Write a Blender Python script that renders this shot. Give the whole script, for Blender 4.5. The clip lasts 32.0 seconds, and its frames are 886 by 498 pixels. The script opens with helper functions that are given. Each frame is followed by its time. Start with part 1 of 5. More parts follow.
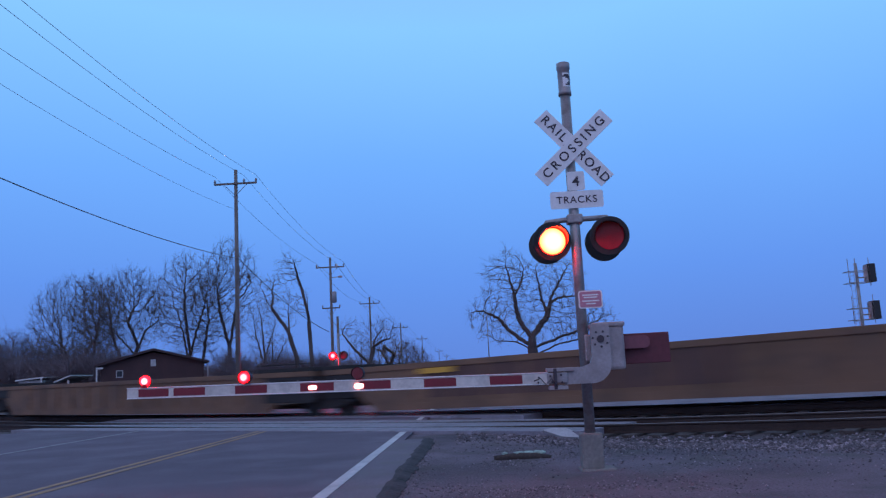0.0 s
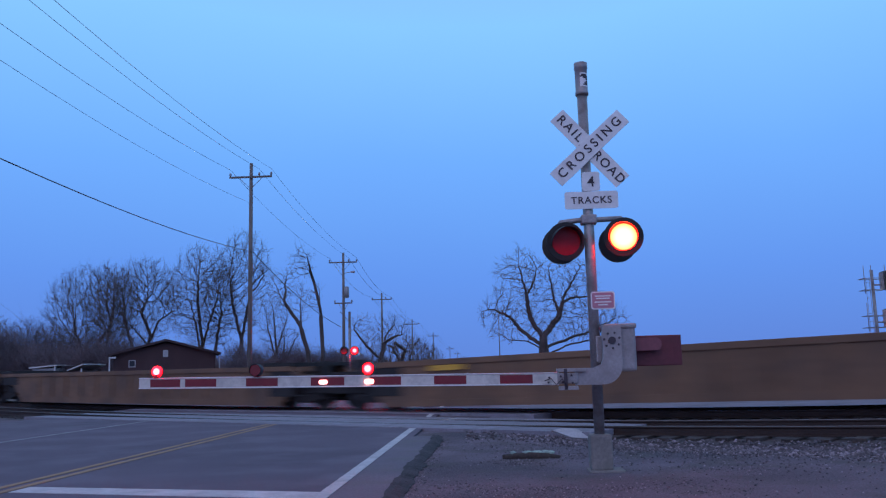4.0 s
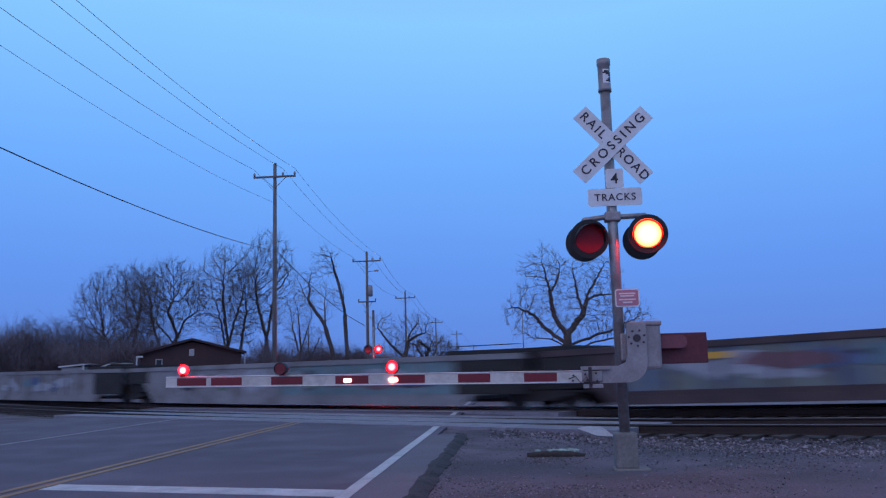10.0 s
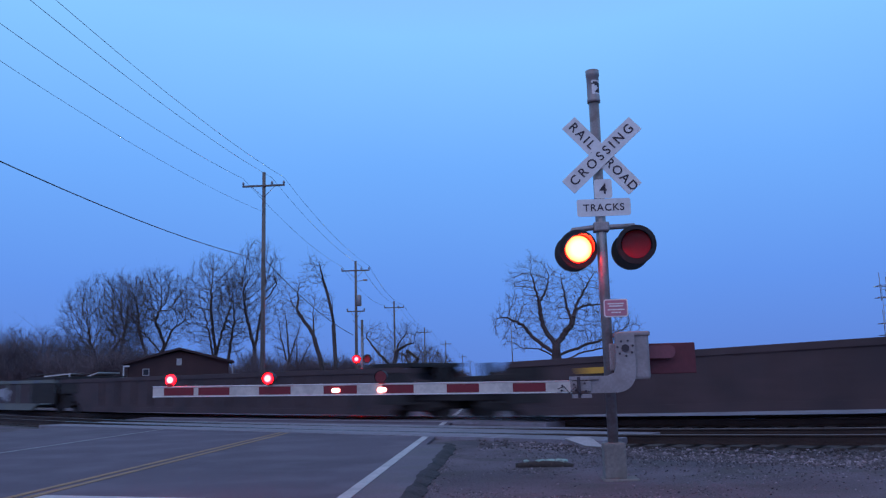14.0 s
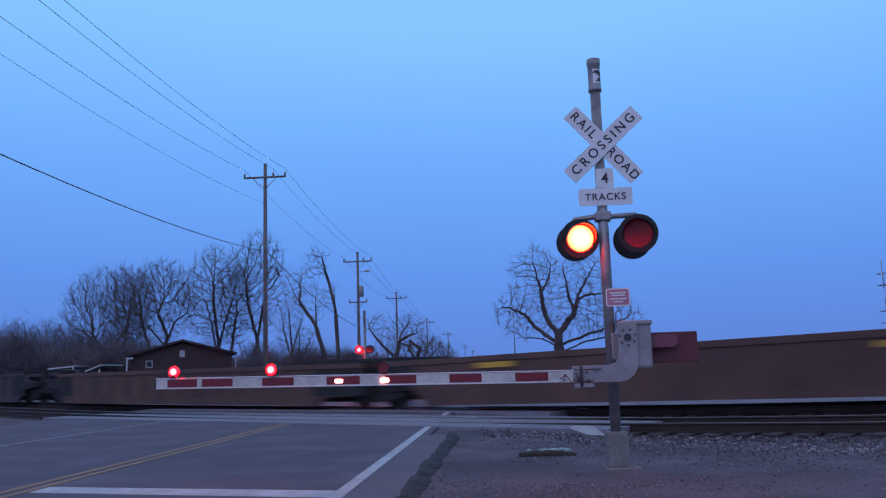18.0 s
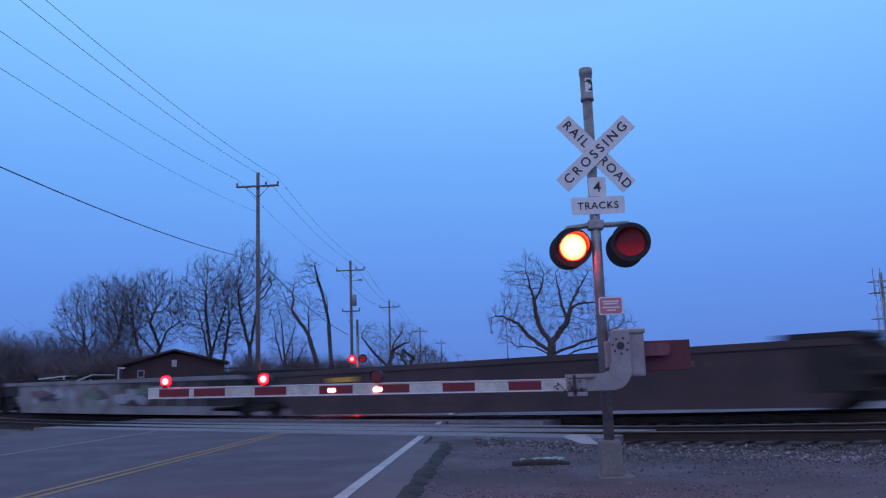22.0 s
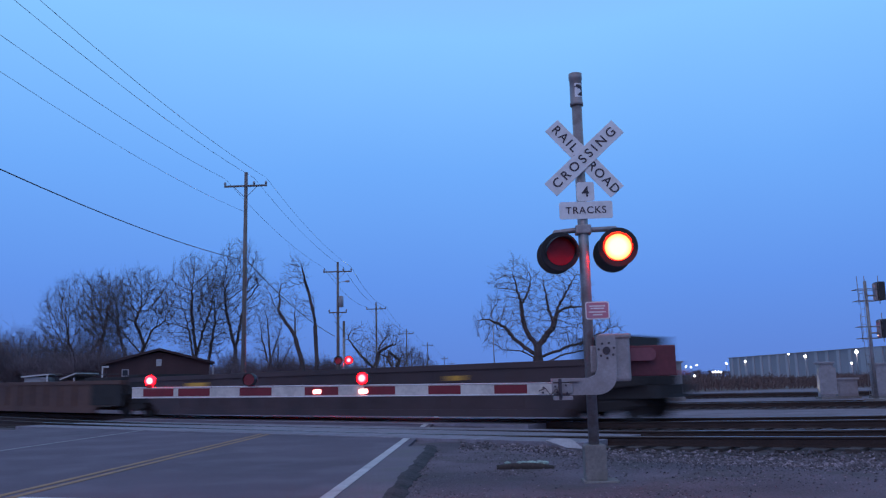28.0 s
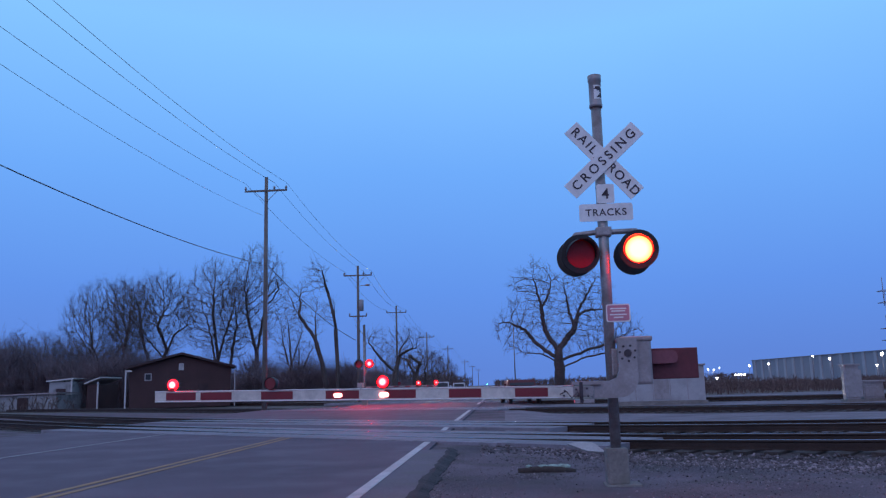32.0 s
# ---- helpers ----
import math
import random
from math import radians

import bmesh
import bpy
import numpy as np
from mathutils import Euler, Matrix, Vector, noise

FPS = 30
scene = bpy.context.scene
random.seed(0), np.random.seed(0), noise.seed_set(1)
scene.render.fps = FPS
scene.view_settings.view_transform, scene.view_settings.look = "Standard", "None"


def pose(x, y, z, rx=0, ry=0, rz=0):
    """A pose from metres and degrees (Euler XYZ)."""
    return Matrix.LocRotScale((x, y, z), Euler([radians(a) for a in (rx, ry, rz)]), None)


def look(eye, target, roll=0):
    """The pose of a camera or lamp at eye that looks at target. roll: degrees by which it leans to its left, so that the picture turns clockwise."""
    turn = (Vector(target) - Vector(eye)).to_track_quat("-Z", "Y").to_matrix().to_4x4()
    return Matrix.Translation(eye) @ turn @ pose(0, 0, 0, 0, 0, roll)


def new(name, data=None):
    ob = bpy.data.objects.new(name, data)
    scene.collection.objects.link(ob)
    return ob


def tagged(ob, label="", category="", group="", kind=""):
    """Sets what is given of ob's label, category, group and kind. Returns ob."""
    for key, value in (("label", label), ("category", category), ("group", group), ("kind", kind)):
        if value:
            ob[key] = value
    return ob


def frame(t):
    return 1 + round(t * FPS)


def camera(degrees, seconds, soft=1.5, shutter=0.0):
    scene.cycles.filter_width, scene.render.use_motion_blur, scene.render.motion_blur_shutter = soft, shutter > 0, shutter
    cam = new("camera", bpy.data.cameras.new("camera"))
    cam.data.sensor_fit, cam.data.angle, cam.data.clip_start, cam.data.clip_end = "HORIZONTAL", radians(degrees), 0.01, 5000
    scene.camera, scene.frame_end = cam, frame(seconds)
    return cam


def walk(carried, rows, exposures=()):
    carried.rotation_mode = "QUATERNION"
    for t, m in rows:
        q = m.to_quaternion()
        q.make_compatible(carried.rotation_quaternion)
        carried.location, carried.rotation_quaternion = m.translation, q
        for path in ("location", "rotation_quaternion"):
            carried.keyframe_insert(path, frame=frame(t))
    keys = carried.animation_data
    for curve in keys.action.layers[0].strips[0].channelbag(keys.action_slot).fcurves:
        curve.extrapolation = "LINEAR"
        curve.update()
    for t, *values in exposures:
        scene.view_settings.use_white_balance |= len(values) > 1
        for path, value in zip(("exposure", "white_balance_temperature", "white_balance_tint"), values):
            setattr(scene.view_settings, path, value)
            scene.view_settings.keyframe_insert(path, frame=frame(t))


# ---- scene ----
SHUTTER = 0.8
cam = camera(56.2, 32.0, 1.25, SHUTTER)
EYE = (0.0, 0.0, 1.2)
# seconds, yaw, pitch, roll of the camera, held by hand on one spot
ROWS = [
    (0, 2.41, 8.63, 2.86), (0.5, 1.98, 8.72, 3.01), (1, 2.28, 8.87, 2.81), (1.5, 2.57, 8.96, 3.03), (2, 2.80, 8.70, 2.50),
    (2.5, 3.02, 8.50, 0.51), (3, 3.51, 9.04, 1.01), (3.5, 3.21, 8.50, 1.23), (5.5, 3.39, 8.49, 1.94), (6, 3.55, 8.39, 1.77),
    (6.5, 4.11, 8.07, 1.70), (7, 4.59, 8.24, 1.80), (7.5, 4.60, 8.20, 2.17), (8, 4.32, 8.19, 2.42), (8.5, 4.78, 8.27, 2.03),
    (9, 5.12, 8.43, 1.60), (9.5, 4.87, 8.44, 1.53), (10, 4.75, 8.41, 1.58), (10.5, 5.11, 8.57, 2.31), (11, 5.45, 8.35, 2.38),
    (11.5, 5.23, 8.70, 2.05), (12, 4.80, 8.53, 2.38), (12.5, 4.09, 8.93, 1.76), (13, 4.13, 9.05, 1.48), (13.5, 3.84, 8.80, 1.61),
    (14, 3.98, 9.06, 1.52), (14.5, 4.04, 9.07, 1.68), (16.5, 3.41, 8.72, 1.98), (17, 3.58, 8.84, 1.70), (17.5, 3.89, 8.56, 1.68),
    (18, 4.16, 8.40, 1.87), (18.5, 3.94, 8.62, 1.88), (19, 3.98, 8.90, 1.78), (19.5, 3.98, 9.20, 1.98), (20, 3.65, 9.00, 2.41),
    (20.5, 3.69, 8.86, 2.65), (21, 3.79, 8.74, 2.14), (21.5, 3.77, 8.99, 1.94), (22, 3.69, 8.99, 2.01), (22.5, 3.67, 9.11, 2.04),
    (23, 3.55, 8.91, 1.85), (23.5, 3.21, 8.98, 1.88), (24, 3.27, 8.78, 1.93), (24.5, 3.29, 8.94, 1.75), (26.5, 3.66, 9.12, 1.33),
    (27, 2.89, 9.00, 1.50), (27.5, 2.66, 9.22, 1.49), (28, 2.73, 9.14, 1.36), (28.5, 3.05, 8.98, 1.49), (29, 3.85, 8.53, 1.41),
    (29.5, 4.39, 8.46, 1.13), (30, 4.35, 8.47, 0.95), (30.5, 4.77, 8.73, 1.08), (31, 4.37, 8.88, 1.39), (31.5, 4.15, 9.04, 1.45),
    (32, 4.13, 9.40, 1.50),
]
walk(cam, [(t, pose(*EYE, 90 + pitch, roll, yaw)) for t, yaw, pitch, roll in ROWS],
     exposures=[(0, 0.10), (9, 0.09), (15, 0.06), (21, 0.04), (32, 0.03)])

# ---- world and light ----
world = bpy.data.worlds.new("dusk_sky")
scene.world = world
world.use_nodes = True
wn, wl = world.node_tree.nodes, world.node_tree.links
wn.clear()
w_out, w_bg = wn.new("ShaderNodeOutputWorld"), wn.new("ShaderNodeBackground")
w_tc, w_sep, w_ramp = wn.new("ShaderNodeTexCoord"), wn.new("ShaderNodeSeparateXYZ"), wn.new("ShaderNodeValToRGB")
w_noise, w_add = wn.new("ShaderNodeTexNoise"), wn.new("ShaderNodeMath")
w_noise.inputs["Scale"].default_value = 1.6
w_noise.inputs["Detail"].default_value = 3.0
w_add.operation = "MULTIPLY_ADD"
w_add.inputs[1].default_value = 0.09
wl.new(w_tc.outputs["Generated"], w_sep.inputs[0])
wl.new(w_tc.outputs["Generated"], w_noise.inputs["Vector"])
wl.new(w_noise.outputs["Fac"], w_add.inputs[0])
wl.new(w_sep.outputs["Z"], w_add.inputs[2])
wl.new(w_add.outputs[0], w_ramp.inputs["Fac"])
wl.new(w_ramp.outputs["Color"], w_bg.inputs["Color"])
wl.new(w_bg.outputs[0], w_out.inputs["Surface"])
stops = [(0.0, (0.116, 0.215, 0.61)), (0.07, (0.112, 0.236, 0.69)), (0.16, (0.120, 0.292, 0.82)), (0.30, (0.156, 0.405, 0.95)),
         (0.46, (0.235, 0.555, 1.03)), (0.62, (0.265, 0.46, 0.84)), (1.0, (0.312, 0.345, 0.61))]
while len(w_ramp.color_ramp.elements) < len(stops):
    w_ramp.color_ramp.elements.new(0.5)
for el, (at, rgb) in zip(w_ramp.color_ramp.elements, stops):
    el.position, el.color = at, (*rgb, 1)
w_bg.inputs["Strength"].default_value = 1.0

# the brighter, hazy part of the evening sky behind the viewer
sun = new("evening_sun", bpy.data.lights.new("evening_sun", "SUN"))
sun.data.energy, sun.data.angle, sun.data.color = 0.40, radians(60), (1.0, 0.64, 0.76)
sun.matrix_world = look((-20, -60, 40), (0, 10, 0))


# ---- materials ----
def mat(name, rgb, rough=0.7, metal=0.0, grain=30.0, vary=0.18, big=1.2, bump=0.15, rnd=0.0, dirt=None, rust=0.0):
    """A painted or natural surface: base colour varied at two scales, fine relief, optional dirt colour and per-piece change."""
    m = bpy.data.materials.new(name)
    m.use_nodes = True
    n, l = m.node_tree.nodes, m.node_tree.links
    b = n["Principled BSDF"]
    b.inputs["Roughness"].default_value, b.inputs["Metallic"].default_value = rough, metal
    tc = n.new("ShaderNodeTexCoord")
    fine, wide = n.new("ShaderNodeTexNoise"), n.new("ShaderNodeTexNoise")
    fine.inputs["Scale"].default_value, fine.inputs["Detail"].default_value = grain, 6
    wide.inputs["Scale"].default_value, wide.inputs["Detail"].default_value = big, 4
    for t in (fine, wide):
        l.new(tc.outputs["Object"], t.inputs["Vector"])
    add = n.new("ShaderNodeMath")
    add.operation = "ADD"
    l.new(fine.outputs["Fac"], add.inputs[0])
    l.new(wide.outputs["Fac"], add.inputs[1])
    mr = n.new("ShaderNodeMapRange")
    mr.inputs["From Min"].default_value, mr.inputs["From Max"].default_value = 0.6, 1.4
    mr.inputs["To Min"].default_value, mr.inputs["To Max"].default_value = 1 - vary * 1.6, 1 + vary * 1.6
    l.new(add.outputs[0], mr.inputs["Value"])
    last = mr.outputs[0]
    if rnd:
        info, mul = n.new("ShaderNodeObjectInfo"), n.new("ShaderNodeMath")
        r2 = n.new("ShaderNodeMapRange")
        r2.inputs["To Min"].default_value, r2.inputs["To Max"].default_value = 1 - rnd, 1 + rnd
        l.new(info.outputs["Random"], r2.inputs["Value"])
        mul.operation = "MULTIPLY"
        l.new(last, mul.inputs[0])
        l.new(r2.outputs[0], mul.inputs[1])
        last = mul.outputs[0]
    hsv = n.new("ShaderNodeHueSaturation")
    hsv.inputs["Color"].default_value = (*rgb, 1)
    l.new(last, hsv.inputs["Value"])
    colour = hsv.outputs["Color"]
    if dirt:
        third, ramp, mix = n.new("ShaderNodeTexNoise"), n.new("ShaderNodeMapRange"), n.new("ShaderNodeMix")
        third.inputs["Scale"].default_value, third.inputs["Detail"].default_value = big * 2.3, 8
        l.new(tc.outputs["Object"], third.inputs["Vector"])
        ramp.inputs["From Min"].default_value, ramp.inputs["From Max"].default_value = 0.48, 0.66
        ramp.inputs["To Max"].default_value = rust or 0.7
        l.new(third.outputs["Fac"], ramp.inputs["Value"])
        mix.data_type = "RGBA"
        l.new(ramp.outputs[0], mix.inputs["Factor"])
        l.new(colour, mix.inputs["A"])
        mix.inputs["B"].default_value = (*dirt, 1)
        colour = mix.outputs["Result"]
    l.new(colour, b.inputs["Base Color"])
    if bump:
        bp = n.new("ShaderNodeBump")
        bp.inputs["Strength"].default_value, bp.inputs["Distance"].default_value = bump, 0.02
        l.new(fine.outputs["Fac"], bp.inputs["Height"])
        l.new(bp.outputs[0], b.inputs["Normal"])
    return m


def glow(name, rgb, strength, rim=None, radius=0.14, p0=0.55, p1=1.0):
    """A lit lamp face; with rim its colour runs from the filament's centre to the lens's edge."""
    m = bpy.data.materials.new(name)
    m.use_nodes = True
    n, l = m.node_tree.nodes, m.node_tree.links
    b = n["Principled BSDF"]
    b.inputs["Base Color"].default_value = (*rgb, 1)
    b.inputs["Emission Strength"].default_value = strength
    b.inputs["Emission Color"].default_value = (*rgb, 1)
    if rim:
        tc, ln, ramp = n.new("ShaderNodeTexCoord"), n.new("ShaderNodeVectorMath"), n.new("ShaderNodeValToRGB")
        ln.operation = "LENGTH"
        sc = n.new("ShaderNodeMath")
        sc.operation = "DIVIDE"
        sc.inputs[1].default_value = radius
        l.new(tc.outputs["Object"], ln.inputs[0])
        l.new(ln.outputs["Value"], sc.inputs[0])
        l.new(sc.outputs[0], ramp.inputs["Fac"])
        e = ramp.color_ramp.elements
        e[0].position, e[0].color = p0, (*rgb, 1)
        e[1].position, e[1].color = p1, (*rim, 1)
        l.new(ramp.outputs["Color"], b.inputs["Emission Color"])
    return m


M = {
    "asphalt": mat("asphalt", (0.104, 0.076, 0.097), 0.85, 0, 45, 0.22, 0.35, 0.35, dirt=(0.158, 0.126, 0.154), rust=0.6),
    "shoulder": mat("shoulder_asphalt", (0.146, 0.122, 0.142), 0.95, 0, 30, 0.25, 0.7, 0.4, dirt=(0.13, 0.12, 0.115)),
    "apron": mat("apron_asphalt", (0.110, 0.085, 0.105), 0.9, 0, 40, 0.25, 0.4, 0.4, dirt=(0.15, 0.13, 0.15), rust=0.6),
    "gravel": mat("gravel", (0.122, 0.090, 0.104), 0.95, 0, 38, 0.5, 0.5, 0.9, dirt=(0.08, 0.064, 0.058), rust=0.7),
    "ground": mat("dry_ground", (0.12, 0.098, 0.085), 0.95, 0, 9, 0.35, 0.25, 0.8, dirt=(0.10, 0.085, 0.06), rust=0.8),
    "ballast": mat("ballast", (0.075, 0.058, 0.058), 0.95, 0, 10, 0.45, 0.6, 0.9, dirt=(0.05, 0.04, 0.04)),
    "stone": mat("ballast_stone", (0.21, 0.185, 0.19), 0.9, 0, 20, 0.25, 3, 0.3, rnd=0.45),
    "tie": mat("creosote_tie", (0.055, 0.04, 0.035), 0.9, 0, 25, 0.35, 3, 0.5, rnd=0.3),
    "rail": mat("rusty_rail", (0.05, 0.028, 0.022), 0.7, 0.3, 30, 0.3, 2, 0.2),
    "railhead": mat("polished_railhead", (0.20, 0.175, 0.17), 0.15, 1.0, 60, 0.08, 2, 0.0),
    "rail_worn": mat("dull_railhead", (0.15, 0.12, 0.11), 0.16, 0.9, 60, 0.1, 2, 0.0),
    "rail_dull": mat("rusted_railhead", (0.075, 0.052, 0.045), 0.6, 0.2, 60, 0.15, 2, 0.05),
    "panel": mat("concrete_panel", (0.230, 0.203, 0.232), 0.75, 0, 25, 0.2, 1.1, 0.25, dirt=(0.15, 0.135, 0.135), rnd=0.1),
    "white_line": mat("white_line_paint", (0.50, 0.47, 0.46), 0.7, 0, 22, 0.2, 1.5, 0.2, dirt=(0.32, 0.31, 0.31), rust=0.55),
    "faded_line": mat("faded_white_line", (0.27, 0.25, 0.25), 0.75, 0, 22, 0.25, 1.5, 0.2, dirt=(0.16, 0.14, 0.145), rust=0.8),
    "yellow_line": mat("yellow_line_paint", (0.31, 0.175, 0.082), 0.75, 0, 22, 0.2, 1.5, 0.2, dirt=(0.19, 0.13, 0.10), rust=0.6),
    "crack": mat("tar_crack", (0.036, 0.030, 0.032), 0.95, 0, 28, 0.6, 2, 0.9, dirt=(0.062, 0.051, 0.053), rust=0.6),
    "concrete": mat("concrete", (0.22, 0.195, 0.18), 0.9, 0, 25, 0.22, 2, 0.35, dirt=(0.17, 0.15, 0.13)),
    "galv": mat("galvanised_steel", (0.33, 0.30, 0.30), 0.5, 0.55, 40, 0.15, 3, 0.08, dirt=(0.20, 0.16, 0.15), rust=0.6),
    "alu": mat("aluminium_paint", (0.33, 0.29, 0.29), 0.5, 0.3, 30, 0.14, 2.5, 0.06, dirt=(0.26, 0.22, 0.21), rust=0.6),
    "white": mat("white_sheeting", (0.80, 0.77, 0.76), 0.5, 0, 30, 0.06, 3, 0.03, dirt=(0.62, 0.58, 0.55), rust=0.4),
    "arm_white": mat("arm_white_sheeting", (0.62, 0.56, 0.50), 0.45, 0, 30, 0.10, 3, 0.03, dirt=(0.40, 0.36, 0.33), rust=0.6),
    "arm_far": mat("far_arm_dull_white", (0.30, 0.28, 0.27), 0.6, 0, 20, 0.15, 2, 0.05),
    "arm_red": mat("arm_red_sheeting", (0.19, 0.009, 0.019), 0.45, 0, 30, 0.12, 3, 0.03, dirt=(0.15, 0.01, 0.018), rust=0.4),
    "black": mat("black_paint", (0.02, 0.018, 0.02), 0.6, 0, 30, 0.2, 2, 0.05),
    "letter": mat("sign_lettering", (0.05, 0.035, 0.045), 0.6, 0, 30, 0.1, 2, 0.0),
    "lens_off": mat("red_lens_unlit", (0.52, 0.009, 0.020), 0.2, 0, 60, 0.1, 8, 0.1),
    "small_lens_off": mat("small_red_lens_unlit", (0.16, 0.006, 0.012), 0.25, 0, 60, 0.1, 8, 0.1),
    "yard_gravel": mat("pale_yard_gravel", (0.185, 0.158, 0.176), 0.95, 0, 24, 0.35, 0.4, 0.7, dirt=(0.13, 0.105, 0.112), rust=0.7),
    "cw_red": mat("counterweight_red_paint", (0.125, 0.024, 0.034), 0.6, 0, 20, 0.15, 3, 0.1, dirt=(0.08, 0.023, 0.028), rust=0.5),
    "cw_pale": mat("faded_red_paint", (0.20, 0.062, 0.08), 0.6, 0, 20, 0.12, 3, 0.1),
    "info": mat("notice_sign_face", (0.50, 0.20, 0.26), 0.5, 0, 30, 0.08, 3, 0.02),
    "pole": mat("weathered_pole_wood", (0.17, 0.145, 0.13), 0.9, 0, 14, 0.3, 0.8, 0.4),
    "insul": mat("grey_porcelain", (0.25, 0.25, 0.27), 0.3, 0, 30, 0.1, 3, 0.0),
    "cable": mat("black_cable", (0.03, 0.03, 0.035), 0.6, 0, 20, 0.1, 1, 0.0),
    "bark": mat("bark", (0.085, 0.064, 0.060), 0.95, 0, 8, 0.35, 0.8, 0.5),
    "twig": mat("twigs", (0.125, 0.092, 0.090), 0.95, 0, 8, 0.3, 0.5, 0.0),
    "brush_dark": mat("dark_winter_brush", (0.165, 0.120, 0.128), 0.95, 0, 5, 0.4, 0.4, 0.0),
    "brush": mat("dry_brush", (0.135, 0.088, 0.080), 0.95, 0, 5, 0.4, 0.4, 0.0),
    "house_wall": mat("brown_siding", (0.066, 0.032, 0.032), 0.85, 0, 12, 0.2, 0.6, 0.2),
    "shingle": mat("dark_shingles", (0.056, 0.032, 0.033), 0.9, 0, 10, 0.3, 0.6, 0.3),
    "trim": mat("pale_trim_paint", (0.55, 0.53, 0.52), 0.7, 0, 20, 0.12, 1.5, 0.1),
    "shed_wall": mat("pale_shed_siding", (0.32, 0.32, 0.33), 0.8, 0, 12, 0.15, 0.5, 0.1, dirt=(0.12, 0.11, 0.11)),
    "glass": mat("window_glass", (0.02, 0.022, 0.03), 0.6, 0, 20, 0.1, 1, 0.0),
    "hut": mat("hut_grey_paint", (0.38, 0.36, 0.37), 0.7, 0, 20, 0.12, 1, 0.1, dirt=(0.27, 0.25, 0.25), rust=0.5),
    "ware": mat("warehouse_white_panel", (0.40, 0.39, 0.41), 0.8, 0, 6, 0.1, 0.1, 0.05, rnd=0.06),
    "ware_dark": mat("warehouse_grey_panel", (0.27, 0.27, 0.29), 0.8, 0, 6, 0.1, 0.1, 0.05, rnd=0.08),
    "tyre": mat("tyre_rubber", (0.02, 0.02, 0.02), 0.9, 0, 30, 0.2, 3, 0.1),
    "steel_dark": mat("grimy_bogie_steel", (0.035, 0.028, 0.026), 0.8, 0.2, 20, 0.3, 2, 0.2),
    "car_red": mat("dark_red_car_paint", (0.10, 0.015, 0.02), 0.3, 0.2, 40, 0.05, 2, 0.0),
    "car_grey": mat("silver_car_paint", (0.55, 0.56, 0.58), 0.3, 0.5, 40, 0.05, 2, 0.0),
    "car_dark": mat("dark_blue_car_paint", (0.03, 0.04, 0.07), 0.3, 0.4, 40, 0.05, 2, 0.0),
    "placard": mat("yellow_placard", (0.70, 0.36, 0.04), 0.5, 0, 30, 0.1, 3, 0.0),
    "pale_slab": mat("pale_concrete_slab", (0.42, 0.40, 0.40), 0.85, 0, 25, 0.15, 1.5, 0.3),
    "green_bits": mat("pale_green_glass_bits", (0.27, 0.35, 0.29), 0.5, 0, 30, 0.3, 6, 0.1, rnd=0.3),
    "log": mat("weathered_log", (0.062, 0.046, 0.040), 0.9, 0, 20, 0.3, 2, 0.5),
}
M["lamp_on"] = glow("lit_red_lamp", (1.0, 0.032, 0.0115), 80.0, rim=(1.0, 0.0034, 0.0004), radius=0.178, p0=0.60)
M["small_on"] = glow("lit_small_red_lamp", (1.0, 0.030, 0.036), 60.0, rim=(1.0, 0.0004, 0.0012), radius=0.072, p0=0.36, p1=0.74)
# glow for the imitated glints on the arm's sheeting, no lamp
M["glint_on"] = glow("pale_sheeting_glint", (1.0, 0.36, 0.33), 5.0)
M["far_red"] = glow("far_red_lamp", (1.0, 0.0013, 0.0015), 1200.0, rim=(1.0, 0.00002, 0.0001), radius=0.22, p0=0.35, p1=0.8)
M["far_small"] = glow("far_small_red_lamp", (1.0, 0.0026, 0.0030), 600.0, rim=(1.0, 0.00004, 0.0002), radius=0.11, p0=0.25, p1=0.9)
M["head_on"] = glow("headlight_lit", (1.0, 0.90, 0.74), 7000.0)
M["head_dim"] = glow("parking_light_lit", (1.0, 0.92, 0.80), 40.0)
M["teal_on"] = glow("green_signal_lit", (0.15, 0.95, 0.75), 6.0)
M["yard_on"] = glow("yard_lamp_lit", (1.0, 0.92, 0.86), 20.0)


# ---- mesh tools ----
def part(name, bm, material, parent=None, label="", at=None, smooth=False):
    """Links a bmesh as one mesh object under a thing or a part."""
    me = bpy.data.meshes.new(name)
    bm.to_mesh(me)
    bm.free()
    mats = material if isinstance(material, (list, tuple)) else [material]
    for m in mats:
        me.materials.append(m)
    if smooth:
        for p in me.polygons:
            p.use_smooth = True
    ob = new(name, me)
    if parent:
        ob.parent = parent
    if at is not None:
        ob.matrix_basis = at if isinstance(at, Matrix) else Matrix.Translation(at)
    if label:
        ob["label"] = label
    return ob


def share(name, me, parent, at):
    ob = new(name, me)
    ob.parent = parent
    ob.matrix_basis = at if isinstance(at, Matrix) else Matrix.Translation(at)
    return ob


def thing(name, label, category, at=None, group="", kind=""):
    ob = new(name)
    ob.empty_display_size = 0.2
    if at is not None:
        ob.matrix_basis = at if isinstance(at, Matrix) else Matrix.Translation(at)
    return tagged(ob, label, category, group, kind)


